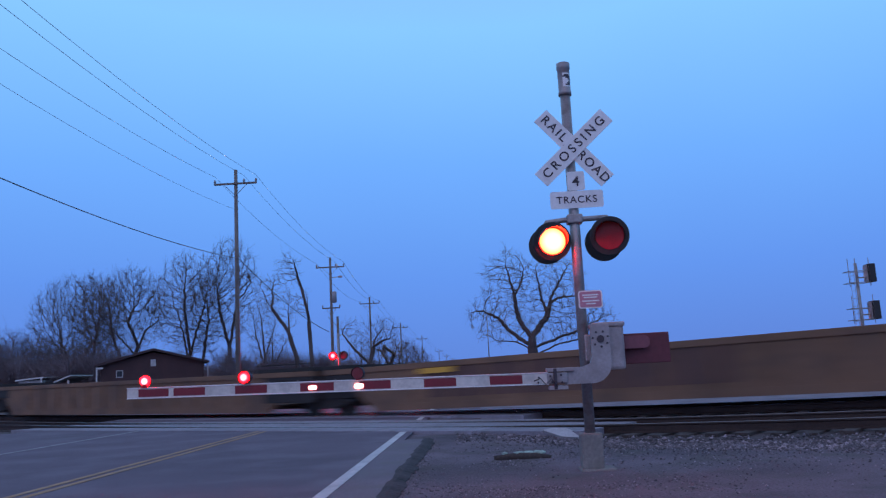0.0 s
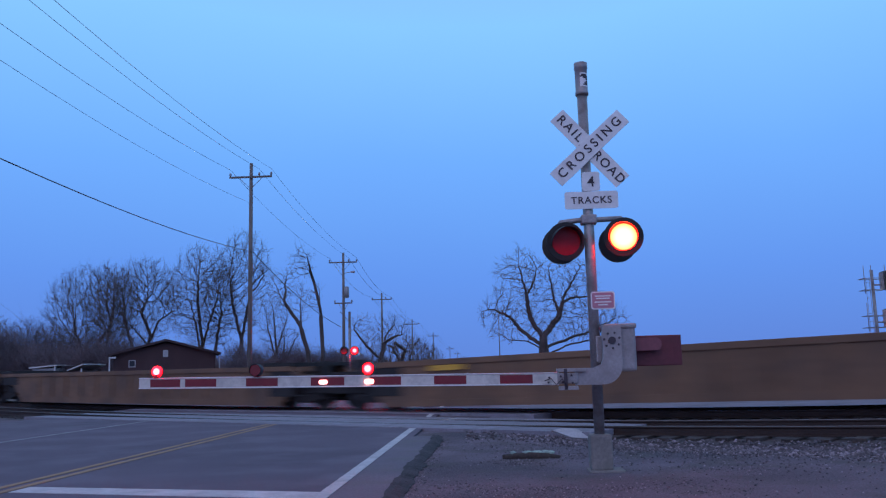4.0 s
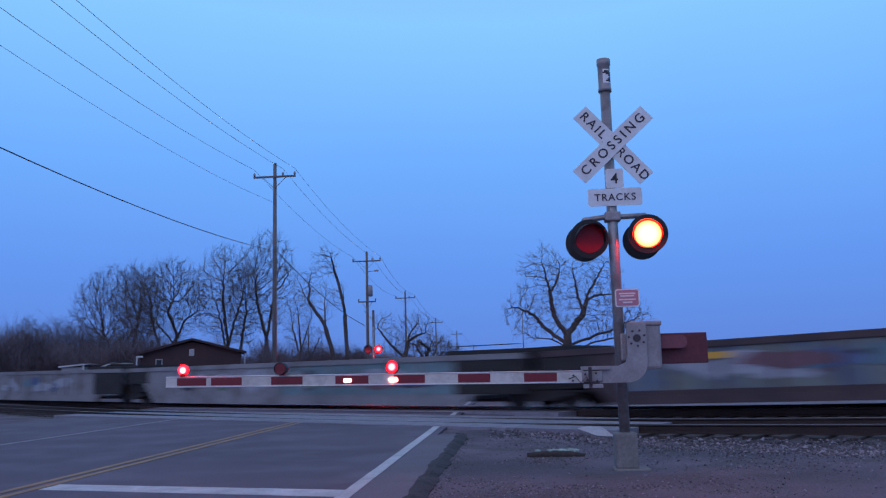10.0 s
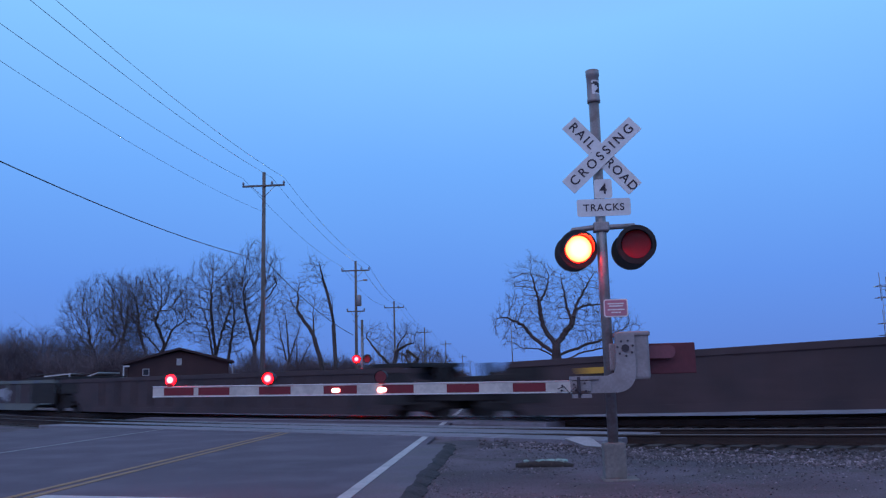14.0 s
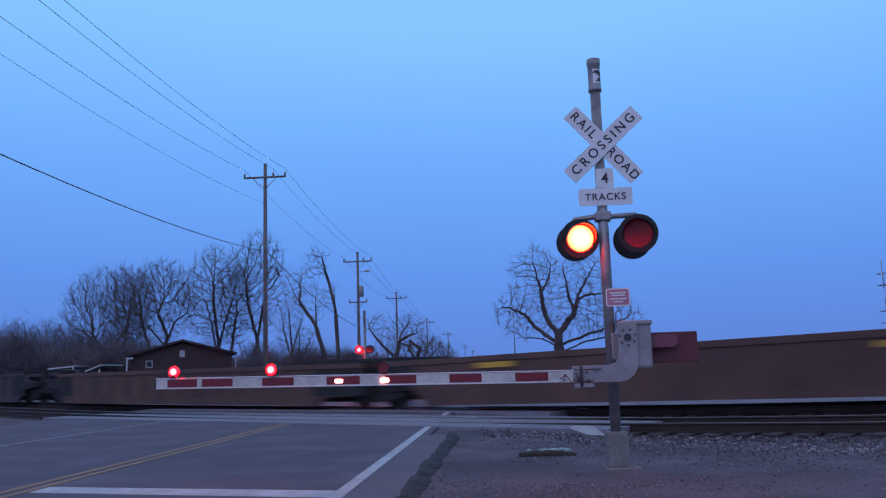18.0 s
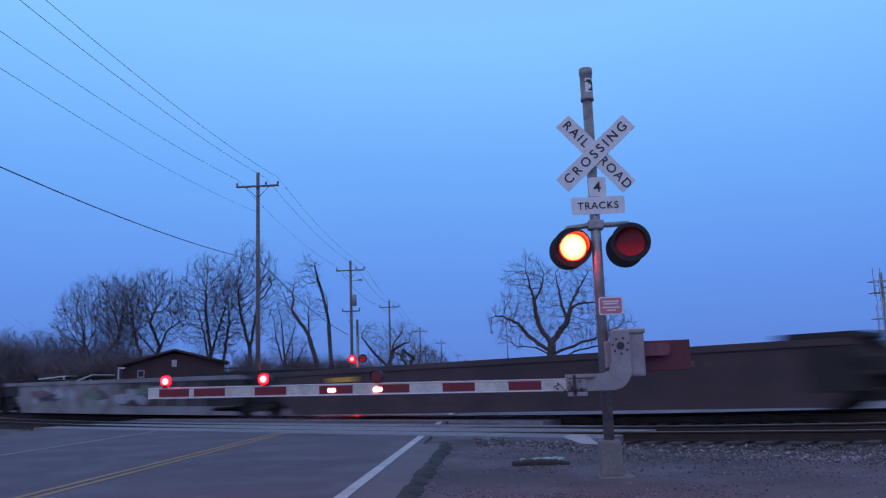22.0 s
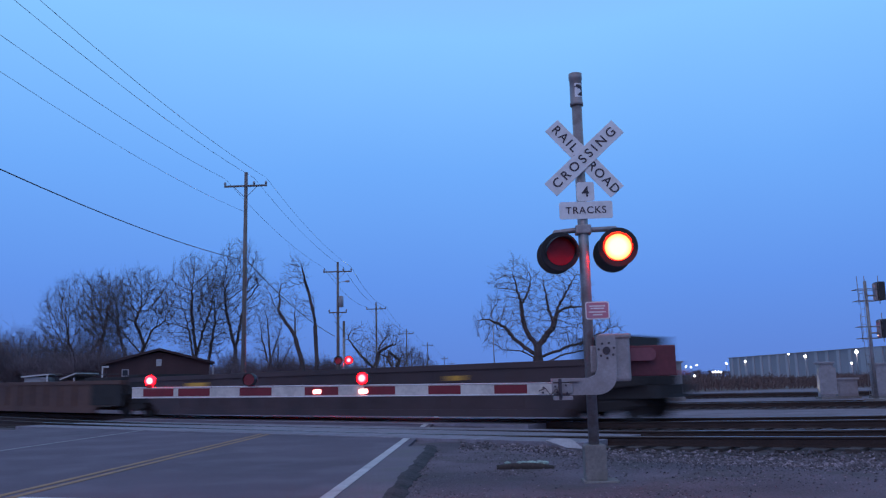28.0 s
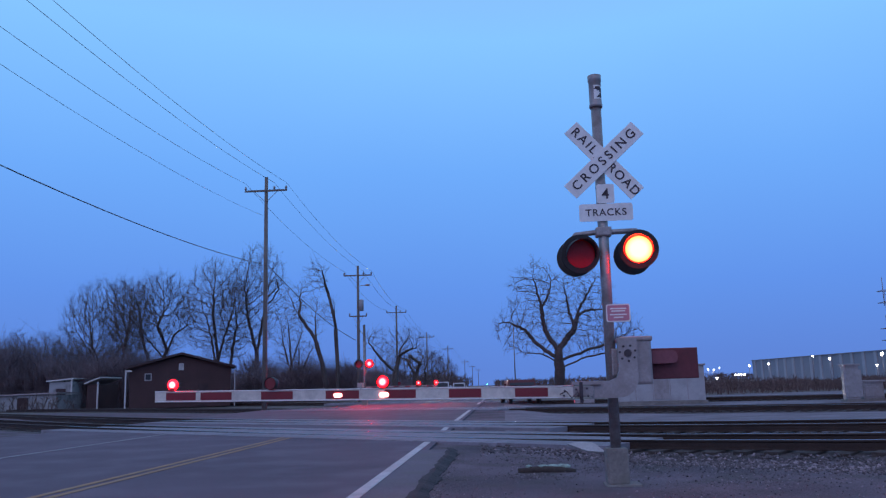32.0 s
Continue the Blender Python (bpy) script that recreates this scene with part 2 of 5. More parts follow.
def box(bm, x0, x1, y0, y1, z0, z1, bevel=0.0, index=0, m=None):
    vs = [bm.verts.new(Vector(p) if m is None else m @ Vector(p)) for p in
          ((x0, y0, z0), (x1, y0, z0), (x1, y1, z0), (x0, y1, z0), (x0, y0, z1), (x1, y0, z1), (x1, y1, z1), (x0, y1, z1))]
    fs = [bm.faces.new([vs[i] for i in q]) for q in ((3, 2, 1, 0), (4, 5, 6, 7), (0, 1, 5, 4), (1, 2, 6, 5), (2, 3, 7, 6), (3, 0, 4, 7))]
    for f in fs:
        f.material_index = index
    if bevel:
        es = list({e for f in fs for e in f.edges})
        bmesh.ops.bevel(bm, geom=es, offset=bevel, segments=2, affect="EDGES", profile=0.6, material=-1)
    return bm


def boxed(*a, **k):
    return box(bmesh.new(), *a, **k)


def tube(bm, points, radii, n=8, caps=True, index=0):
    """A tapered round bar through points."""
    pts = [Vector(p) for p in points]
    rings = []
    up = None
    for i, p in enumerate(pts):
        d = (pts[min(i + 1, len(pts) - 1)] - pts[max(i - 1, 0)]).normalized()
        if up is None:
            up = d.orthogonal().normalized()
        side = d.cross(up)
        side = side.normalized() if side.length > 1e-6 else d.orthogonal().normalized()
        up = side.cross(d).normalized()
        r = radii[i] if isinstance(radii, (list, tuple)) else radii
        rings.append([bm.verts.new(p + r * (math.cos(a) * up + math.sin(a) * side)) for a in (2 * math.pi * k / n for k in range(n))])
    for a, b in zip(rings, rings[1:]):
        for k in range(n):
            f = bm.faces.new((a[k], a[(k + 1) % n], b[(k + 1) % n], b[k]))
            f.smooth, f.material_index = n > 5, index
    if caps:
        bm.faces.new(rings[0][::-1]).material_index = index
        bm.faces.new(rings[-1]).material_index = index
    return bm


def tubed(*a, **k):
    return tube(bmesh.new(), *a, **k)


def prism(bm, outline, y0, y1, index=0, m=None):
    """An outline of (x, z) given depth along y."""
    f0 = [bm.verts.new((m or Matrix()) @ Vector((x, y0, z))) for x, z in outline]
    f1 = [bm.verts.new((m or Matrix()) @ Vector((x, y1, z))) for x, z in outline]
    bm.faces.new(f0).material_index = index
    bm.faces.new(f1[::-1]).material_index = index
    k = len(outline)
    for i in range(k):
        bm.faces.new((f0[(i + 1) % k], f0[i], f1[i], f1[(i + 1) % k])).material_index = index
    bmesh.ops.recalc_face_normals(bm, faces=bm.faces)
    return bm


def rounded(w, h, r, n=4):
    """A rounded rectangle's outline, centred."""
    out = []
    for cx, cz, a0 in ((w / 2 - r, h / 2 - r, 0), (-w / 2 + r, h / 2 - r, 90), (-w / 2 + r, -h / 2 + r, 180), (w / 2 - r, -h / 2 + r, 270)):
        out += [(cx + r * math.cos(radians(a0 + 90 * i / n)), cz + r * math.sin(radians(a0 + 90 * i / n))) for i in range(n + 1)]
    return out


def lettering(text, size, m, parent, spacing=1.0, name="lettering", material=None):
    """Words in the built-in font, facing -y, centred at the pose m."""
    cu = bpy.data.curves.new("text", "FONT")
    cu.body, cu.size, cu.align_x, cu.align_y, cu.extrude, cu.space_character = text, size, "CENTER", "CENTER", 0.002, spacing
    cu.offset = size * 0.012
    tmp = bpy.data.objects.new("text", cu)
    scene.collection.objects.link(tmp)
    bpy.context.view_layer.update()
    me = bpy.data.meshes.new_from_object(tmp.evaluated_get(bpy.context.evaluated_depsgraph_get()))
    bpy.data.objects.remove(tmp)
    me.materials.clear()
    me.materials.append(material or M["letter"])
    ob = new(name, me)
    ob.parent = parent
    ob.matrix_basis = m @ pose(0, 0, 0, 90, 0, 0)
    return ob


# ---- plan: road along y, four skewed tracks ----
SKEW = math.atan(0.72)
TDIR = Vector((math.cos(SKEW), -math.sin(SKEW), 0))
TNRM = Vector((math.sin(SKEW), math.cos(SKEW), 0))
ROAD_X0, ROAD_X1, ROAD_MID = -10.9, -1.5, -5.7
TRACKS = [Vector((-1.45, 20.65, 0)), Vector((-1.9, 27.3, 0)), Vector((-3.4, 45.6, 0)), Vector((-3.4, 64.0, 0))]
TURN_DEG = -math.degrees(SKEW)


def dip(x):
    """The tracks rise a little to both sides of the road."""
    u = x - (-3.0)
    c = 0.0016 if u > 0 else 0.0005
    w = min(abs(u), 26.0)
    return c * w * w * (1.0 if u < 0 else min(1.0, 18.0 / max(abs(u), 18.0)))


def step(a, b, v):
    k = max(0.0, min(1.0, (v - a) / (b - a)))
    return k * k * (3 - 2 * k)


N1 = TRACKS[0].dot(TNRM)


def ground_z(x, y):
    n = x * TNRM.x + y * TNRM.y
    zone = step(N1 - 4.5, N1 - 2.2, n) * (1 - step(N1 + 32, N1 + 45, n))
    bank = step(N1 - 6, N1 - 1, n)
    side = step(ROAD_X1 + 2.0, ROAD_X1 + 4.2, x) + 1 - step(ROAD_X0 - 2.5, ROAD_X0 - 0.6, x)
    fine = 0.02 * noise.noise((x * 0.35, y * 0.35, 0)) if abs(x) < 60 and -20 < y < 90 else 0
    return -0.05 - 0.17 * zone * min(side, 1) + bank * dip(x) * (1 - 0.75 * step(N1 + 10, N1 + 17, n)) * min(side, 1) + fine * min(side, 1)


def lane(values):
    return sorted(set(round(v, 3) for v in values))


def build_ground():
    xs = lane([-3000, -1200, -500, -250, -150] + [-100 + 5 * i for i in range(15)] + [-30 + 0.75 * i for i in range(81)] + [31 + 5 * i for i in range(15)]
              + [150, 250, 500, 1200, 3000])
    ys = lane([-600, -200, -80, -30, -15, -8] + [-4 + 0.75 * i for i in range(90)] + [64 + 3 * i for i in range(14)] + [115, 150, 250, 500, 1200, 4000])
    verts = [(x, y, ground_z(x, y)) for y in ys for x in xs]
    k = len(xs)
    faces = [(j * k + i, j * k + i + 1, (j + 1) * k + i + 1, (j + 1) * k + i) for j in range(len(ys) - 1) for i in range(k - 1)]
    me = bpy.data.meshes.new("ground")
    me.from_pydata(verts, [], faces)
    me.materials.append(M["gravel"])
    me.materials.append(M["ground"])
    me.materials.append(M["yard_gravel"])
    for p in me.polygons:
        p.use_smooth = True
        c = p.center
        if c.y > 62 or abs(c.x) > 32:
            p.material_index = 1
        elif c.x > ROAD_X1 + 1.5 and N1 + 1.3 < c.x * TNRM.x + c.y * TNRM.y:
            p.material_index = 2
    tagged(new("ground", me), "flat grey gravel and dry winter ground", "ground", kind="structure")


def strip(bm, x0, x1, y0, y1, z):
    box(bm, x0, x1, y0, y1, z - 0.004, z)


def build_road():
    bm = bmesh.new()
    box(bm, ROAD_X0, ROAD_X1, 16.4, 900, -0.4, 0.0)
    box(bm, ROAD_X0, -1.68, -40, 16.4, -0.4, 0.0)
    road = part("road", bm, M["asphalt"])
    tagged(road, "faded grey asphalt road with worn painted lines", "road", kind="structure")
    bm = bmesh.new()
    box(bm, -15.4, ROAD_X0, -40, 56, -0.4, -0.002)
    part("apron", bm, M["apron"], road, "wide worn asphalt apron beside the lane")
    bm = bmesh.new()
    box(bm, -1.68, ROAD_X1 + 0.46, -40, 16.4, -0.3, -0.001)
    part("shoulder", bm, M["shoulder"], road, "broken grey asphalt shoulder")
    verts, faces = [], []
    n = 340
    for i in range(n + 1):
        y = -8 + 24.6 * i / n
        w = 0.10 + 0.05 * noise.noise((3, y * 1.1, 1))
        l = ROAD_X1 + 0.46 - w * 0.8 + 0.05 * noise.noise((4, y * 0.5, 7)) - 0.05 * noise.noise((5, y * 2.3, 2)) - 0.03 * noise.noise((5, y * 6.1, 2)) - 0.012 * noise.noise((5, y * 17.0, 2))
        m = ROAD_X1 + 0.463
        r = m + w * 1.2 + 0.08 * noise.noise((6, y * 0.7, 5)) + 0.05 * noise.noise((9, y * 2.7, 4)) + 0.03 * noise.noise((9, y * 6.7, 4)) + 0.012 * noise.noise((1, y * 19.0, 2))
        verts += [(min(l, m - 0.01), y, 0.001), (m, y, 0.001), (max(r, m + 0.02), y, -0.040), (max(r, m + 0.02), y, -0.10), (min(l, m - 0.01), y, -0.10)]
        if i:
            for k in range(5):
                faces.append((5 * i - 5 + k, 5 * i - 5 + (k + 1) % 5, 5 * i + (k + 1) % 5, 5 * i + k))
    me = bpy.data.meshes.new("tar_seam")
    me.from_pydata(verts, [], faces)
    me.materials.append(M["crack"])
    seam = new("tar_seam", me)
    seam.parent = road
    seam["label"] = "ragged dark seam along the shoulder"
    for name, x0, x1, y0, y1, m in (("edge_line", -1.795, -1.645, -10, 19.3, "white_line"), ("edge_line", -1.795, -1.645, 22.4, 26.0, "white_line"),
                                    ("edge_line", -1.795, -1.645, 29.4, 43.0, "white_line"), ("edge_line", -1.795, -1.645, 54.5, 400, "white_line"),
                                    ("edge_line", -10.25, -10.12, -10, 27.2, "faded_line"), ("edge_line", -10.25, -10.12, 59, 400, "faded_line"),
                                    ("centre_line", -5.80, -5.68, -10, 22.4, "yellow_line"), ("centre_line", -5.56, -5.44, -10, 22.4, "yellow_line"),
                                    ("centre_line", -5.80, -5.68, 57, 400, "yellow_line"), ("centre_line", -5.56, -5.44, 57, 400, "yellow_line")):
        bm = bmesh.new()
        strip(bm, x0, x1, y0, y1, 0.006)
        part(name, bm, M[m], road)
    bm = bmesh.new()
    prism(bm, [(-5.40, 9.28), (-1.80, 8.38), (-1.80, 8.84), (-5.40, 9.72)], 0.001, 0.006, m=Matrix(((1, 0, 0, 0), (0, 0, 1, 0), (0, 1, 0, 0), (0, 0, 0, 1))))
    part("stop_line", bm, M["white_line"], road)
    return road


def track_point(k, s, off=0.0):
    p = TRACKS[k] + TDIR * s + TNRM * off
    return Vector((p.x, p.y, dip(p.x) * (1.0, 0.72, 0.25, 0.25)[k]))


RAIL_OUT = [(-0.036, 0.020), (-0.031, 0.0272), (-0.022, 0.0291), (-0.011, 0.0298), (0.0, 0.0300), (0.011, 0.0298), (0.022, 0.0291), (0.031, 0.0272), (0.036, 0.020), (0.036, -0.005), (0.010, -0.02), (0.010, -0.11), (0.068, -0.135), (0.068, -0.15), (-0.068, -0.15), (-0.068, -0.135), (-0.010, -0.11), (-0.010, -0.02), (-0.036, -0.005)]


def rail_mesh(k, off, s_list):
    bm = bmesh.new()
    rings = []
    for s in s_list:
        p = track_point(k, s, off)
        rings.append([bm.verts.new(p + TNRM * a + Vector((0, 0, z))) for a, z in RAIL_OUT])
    q = len(RAIL_OUT)
    for a, b, along in zip(rings, rings[1:], s_list):
        for i in range(q):
            f = bm.faces.new((a[(i + 1) % q], a[i], b[i], b[(i + 1) % q]))
            f.material_index = 0 if i >= 8 else 1 if along > crossing_span(k)[0] - 0.1 else 2
            f.smooth = i < 8
    bmesh.ops.recalc_face_normals(bm, faces=bm.faces)
    return bm


def crossing_span(k):
    """Along-track reach of the road crossing on track k."""
    a = ((-15.7, -14.2, -14.2, -14.2)[k] - TRACKS[k].x) / TDIR.x
    b = ((2.9, 2.2, 0.7, 0.7)[k] - TRACKS[k].x) / TDIR.x
    return a, b


def build_tracks():
    tie_me = bpy.data.meshes.new("tie")
    bm = boxed(-0.115, 0.115, -1.3, 1.3, -0.34, -0.155, bevel=0.012)
    bm.to_mesh(tie_me)
    tie_me.materials.append(M["tie"])
    for k in range(4):
        tr = thing("railway_track_%d" % (k + 1), "rusty steel rails on dark timber ties in ballast", "railway track", kind="structure")
        s_list = sorted([-400, -200, -100] + [-60 + 3 * i for i in range(32)] + [60, 100, 200, 400] + [crossing_span(k)[0]])
        for off in (-0.7525, 0.7525):
            part("rail", rail_mesh(k, off, s_list), [M["rail"], M["railhead"] if k < 2 else M["rail_worn"], M["rail_dull"]], tr, "rusty rail with a worn head")
        bm = bmesh.new()
        rows = []
        for s in s_list:
            rows.append([bm.verts.new(track_point(k, s, o) + Vector((0, 0, z))) for o, z in ((-2.3 if k == 0 else -1.85, -0.36), (-1.42, -0.20), (0, -0.19), (1.42, -0.20), (1.85, -0.36))])
        for a, b in zip(rows, rows[1:]):
            for i in range(4):
                bm.faces.new((a[i], b[i], b[i + 1], a[i + 1]))
        bmesh.ops.recalc_face_normals(bm, faces=bm.faces)
        part("ballast_bed", bm, M["ballast"], tr, "dark oily ballast between the ties", smooth=True)
        a, b = crossing_span(k)
        if k < 2:
            s = -44.0
            while s < 26:
                if not a < s < b:
                    p = track_point(k, s)
                    share("tie", tie_me, tr, Matrix.Translation(p + Vector((0, 0, random.uniform(-0.012, 0.012)))) @ pose(0, 0, 0, 0, 0, TURN_DEG + random.uniform(-1.5, 1.5)))
                s += 0.55
        else:
            bm = bmesh.new()
            s = -60.0
            while s < 40:
                if not a < s < b:
                    p = track_point(k, s)
                    box(bm, -0.115, 0.115, -1.3, 1.3, -0.34, -0.155, m=Matrix.Translation(p) @ pose(0, 0, 0, 0, 0, TURN_DEG))
                s += 0.55
            tagged(part("ties", bm, M["tie"], tr), kind="stuff")
        # crossing panels between and beside the rails
        count = max(1, round((b - a) / 2.44))
        w = (b - a) / count
        for i in range(count):
            for o0, o1 in ((-1.75, -0.80), (-0.68, 0.68), (0.80, 1.75)):
                bm = boxed(0.01, w - 0.01, o0, o1, -0.16, 0.022, bevel=0.008)
                c = track_point(k, a + i * w)
                part("crossing_panel", bm, M["panel"], tr, at=Matrix.Translation(Vector((c.x, c.y, 0))) @ pose(0, 0, 0, 0, 0, TURN_DEG))


def scatter_stones():
    """Loose ballast on the near bank, many small rocks in one mesh."""
    verts, faces = [], []
    rng = random.Random(4)
    for i in range(13000):
        s, o = rng.uniform(-2, 15), -1.4 - abs(rng.gauss(0, 1.9))
        p = TRACKS[0] + TDIR * s + TNRM * o
        if p.x < ROAD_X1 + 1.0 or p.y < 6 or rng.random() > 0.25 + 0.75 * step(-0.3, 2.4, p.x):
            continue
        z = ground_z(p.x, p.y)
        if o > -2.3:
            z = max(z, dip(p.x) - 0.36 + 0.16 * (2.3 + o) / 0.75)
        r = rng.uniform(0.010, 0.032 if o > -3.4 else 0.020) if rng.random() < 0.93 or o < -3.4 else rng.uniform(0.034, 0.050)
        base = len(verts)
        for v in ((1, 0, 0), (0, 1, 0), (-1, 0, 0), (0, -1, 0), (0, 0, 1), (0, 0, -1)):
            j = [rng.uniform(0.6, 1.15) for _ in range(3)]
            verts.append((p.x + v[0] * r * j[0] + 0.3 * r * rng.uniform(-1, 1), p.y + v[1] * r * j[1], z + r * 0.35 + v[2] * r * 0.8 * j[2]))
        for f in ((0, 1, 4), (1, 2, 4), (2, 3, 4), (3, 0, 4), (1, 0, 5), (2, 1, 5), (3, 2, 5), (0, 3, 5)):
            faces.append(tuple(base + q for q in f))
    spots = [(rng.uniform(-0.5, 7), rng.uniform(6.5, 13), rng.uniform(0.1, 0.5)) for _ in range(26)]
    for i in range(5200):
        x, y = rng.uniform(-0.7, 9), rng.uniform(6, 15)
        r = rng.uniform(0.004, 0.014)
        if i % 3 < 2:
            cx, cy, cr = spots[i % 26]
            x, y = cx + rng.gauss(0, cr), cy + rng.gauss(0, cr * 0.7)
        elif i % 7 < 3:
            y = rng.uniform(5, 16)
            x = ROAD_X1 + 0.60 + rng.gauss(0, 0.09)
        if x < ROAD_X1 + 0.5:
            continue
        z = ground_z(x, y)
        base = len(verts)
        for v in ((1, 0, 0), (0, 1, 0), (-1, 0, 0), (0, -1, 0), (0, 0, 1), (0, 0, -1)):
            verts.append((x + v[0] * r * rng.uniform(.7, 1.2), y + v[1] * r * rng.uniform(.7, 1.2), z + r * 0.3 + v[2] * r * 0.7))
        for f in ((0, 1, 4), (1, 2, 4), (2, 3, 4), (3, 0, 4), (1, 0, 5), (2, 1, 5), (3, 2, 5), (0, 3, 5)):
            faces.append(tuple(base + q for q in f))
    me = bpy.data.meshes.new("ballast_stones")
    me.from_pydata(verts, [], faces)
    me.materials.append(M["stone_mix"])
    tagged(new("ballast_stones", me), "loose pale and dark ballast stones on the bank", "gravel", kind="stuff")


def island_mat():
    m = mat("ballast_stone_mix", (0.105, 0.084, 0.089), 0.9, 0, 20, 0.15, 3, 0.2)
    n, l = m.node_tree.nodes, m.node_tree.links
    g, r = n.new("ShaderNodeNewGeometry"), n.new("ShaderNodeMapRange")
    h = [q for q in n if q.type == "HUE_SAT"][0]
    r.inputs["To Min"].default_value, r.inputs["To Max"].default_value = 0.75, 3.6
    w = n.new("ShaderNodeMath")
    w.operation = "POWER"
    w.inputs[1].default_value = 2.6
    l.new(g.outputs["Random Per Island"], w.inputs[0])
    l.new(w.outputs[0], r.inputs["Value"])
    l.new(r.outputs[0], h.inputs["Value"])
    return m


M["stone_mix"] = island_mat()
build_ground()
build_road()
build_tracks()
scatter_stones()

# ---- crossing signal ----
LAMPS = []          # (sliding lamp dome, its seat, its bulge, its phase)


def lamp_disc(parent, radius, at, material, phase):
    """A lamp: a fixed dark red lens, and behind it the lit dome, which slides out through it and back."""
    at = Vector(at)
    n = 28
    bm = bmesh.new()
    tube(bm, [(0, -0.004, 0), (0, 0.0, 0)], [radius * 1.03, radius * 1.03], n)
    part("lens", bm, M["lens_off" if radius > 0.15 else "small_lens_off"], parent, "dark red glass lens", at=at)
    bulge, bm = 0.42 * radius, bmesh.new()
    rings = []
    for k in range(1, 7):
        a = k / 6
        rings.append([bm.verts.new((radius * 0.975 * a * math.cos(2 * math.pi * i / n), -bulge * (1 - a * a), radius * 0.975 * a * math.sin(2 * math.pi * i / n))) for i in range(n)])
    c = bm.verts.new((0, -bulge, 0))
    for i in range(n):
        bm.faces.new((c, rings[0][i], rings[0][(i + 1) % n])).smooth = True
        for ra, rb in zip(rings, rings[1:]):
            bm.faces.new((ra[i], rb[i], rb[(i + 1) % n], ra[(i + 1) % n])).smooth = True
    bmesh.ops.recalc_face_normals(bm, faces=bm.faces)
    ob = part("lamp_dome", bm, material, parent, "domed lamp, lit red in turn", at=at)
    LAMPS.append((ob, at, bulge, phase))
    return ob


def leak_shield(parent, at, r):
    """A short black tube added round a small lamp to stop stray light."""
    bm = bmesh.new()
    ring = [[bm.verts.new((q * math.cos(2 * math.pi * i / 20), y, q * math.sin(2 * math.pi * i / 20))) for i in range(20)] for q, y in ((r + 0.005, -0.02), (r + 0.005, 1.15 * r), (r, 1.15 * r), (r, -0.02))]
    for ra, rb in zip(ring, ring[1:]):
        for i in range(20):
            bm.faces.new((ra[i], ra[(i + 1) % 20], rb[(i + 1) % 20], rb[i]))
    part("leak_shield", bm, M["black"], parent, at=at)


def lamp_head(parent, at, phase, face, scale=1.0, detail=True):
    """One flashing light unit: black backing disc, visor, housing, lamp."""
    bm = bmesh.new()
    n = 40
    R = 0.245 * scale
    r0 = 0.176 * scale
    rings = []
    for r, y in ((r0, -0.01), (R, -0.01), (R + 0.004, 0.0), (R, 0.012), (r0, 0.012)):
        rings.append([bm.verts.new((r * math.cos(2 * math.pi * i / n), y, r * math.sin(2 * math.pi * i / n))) for i in range(n)])
    for a, b in zip(rings, rings[1:]):
        for i in range(n):
            bm.faces.new((a[i], a[(i + 1) % n], b[(i + 1) % n], b[i]))
    bmesh.ops.recalc_face_normals(bm, faces=bm.faces)
    head = part("flashing_light", bm, M["black"], parent, "round black light unit with a short visor", at=at)
    bm = bmesh.new()
    prof = [(0.182, 0.013), (0.18, 0.10), (0.13, 0.19), (0.03, 0.21)]
    tube(bm, [(0, y, 0) for _, y in prof], [r * scale for r, _ in prof], 24)
    part("housing", bm, M["black"], head, smooth=False)
    bm = bmesh.new()
    inner, outer = [], []
    for i in range(25):
        a = radians(-15 + 210 * i / 24)
        d = -0.28 * scale * (0.14 + 0.86 * max(0.0, math.sin(radians(210 * i / 24 * 180 / 210))))
        inner.append((bm.verts.new((0.184 * scale * math.cos(a), 0, 0.184 * scale * math.sin(a))), bm.verts.new((0.188 * scale * math.cos(a), d, 0.188 * scale * math.sin(a) - 0.01))))
        outer.append((bm.verts.new((0.190 * scale * math.cos(a), 0, 0.190 * scale * math.sin(a))), bm.verts.new((0.194 * scale * math.cos(a), d, 0.194 * scale * math.sin(a) - 0.01))))
    for i in range(24):
        bm.faces.new((inner[i][0], inner[i + 1][0], inner[i + 1][1], inner[i][1]))
        bm.faces.new((outer[i][0], outer[i][1], outer[i + 1][1], outer[i + 1][0]))
        bm.faces.new((inner[i][1], inner[i + 1][1], outer[i + 1][1], outer[i][1]))
    part("visor", bm, M["black"], head)
    lamp_disc(head, 0.174 * scale, (0, -0.02, 0), face, phase)
    return head


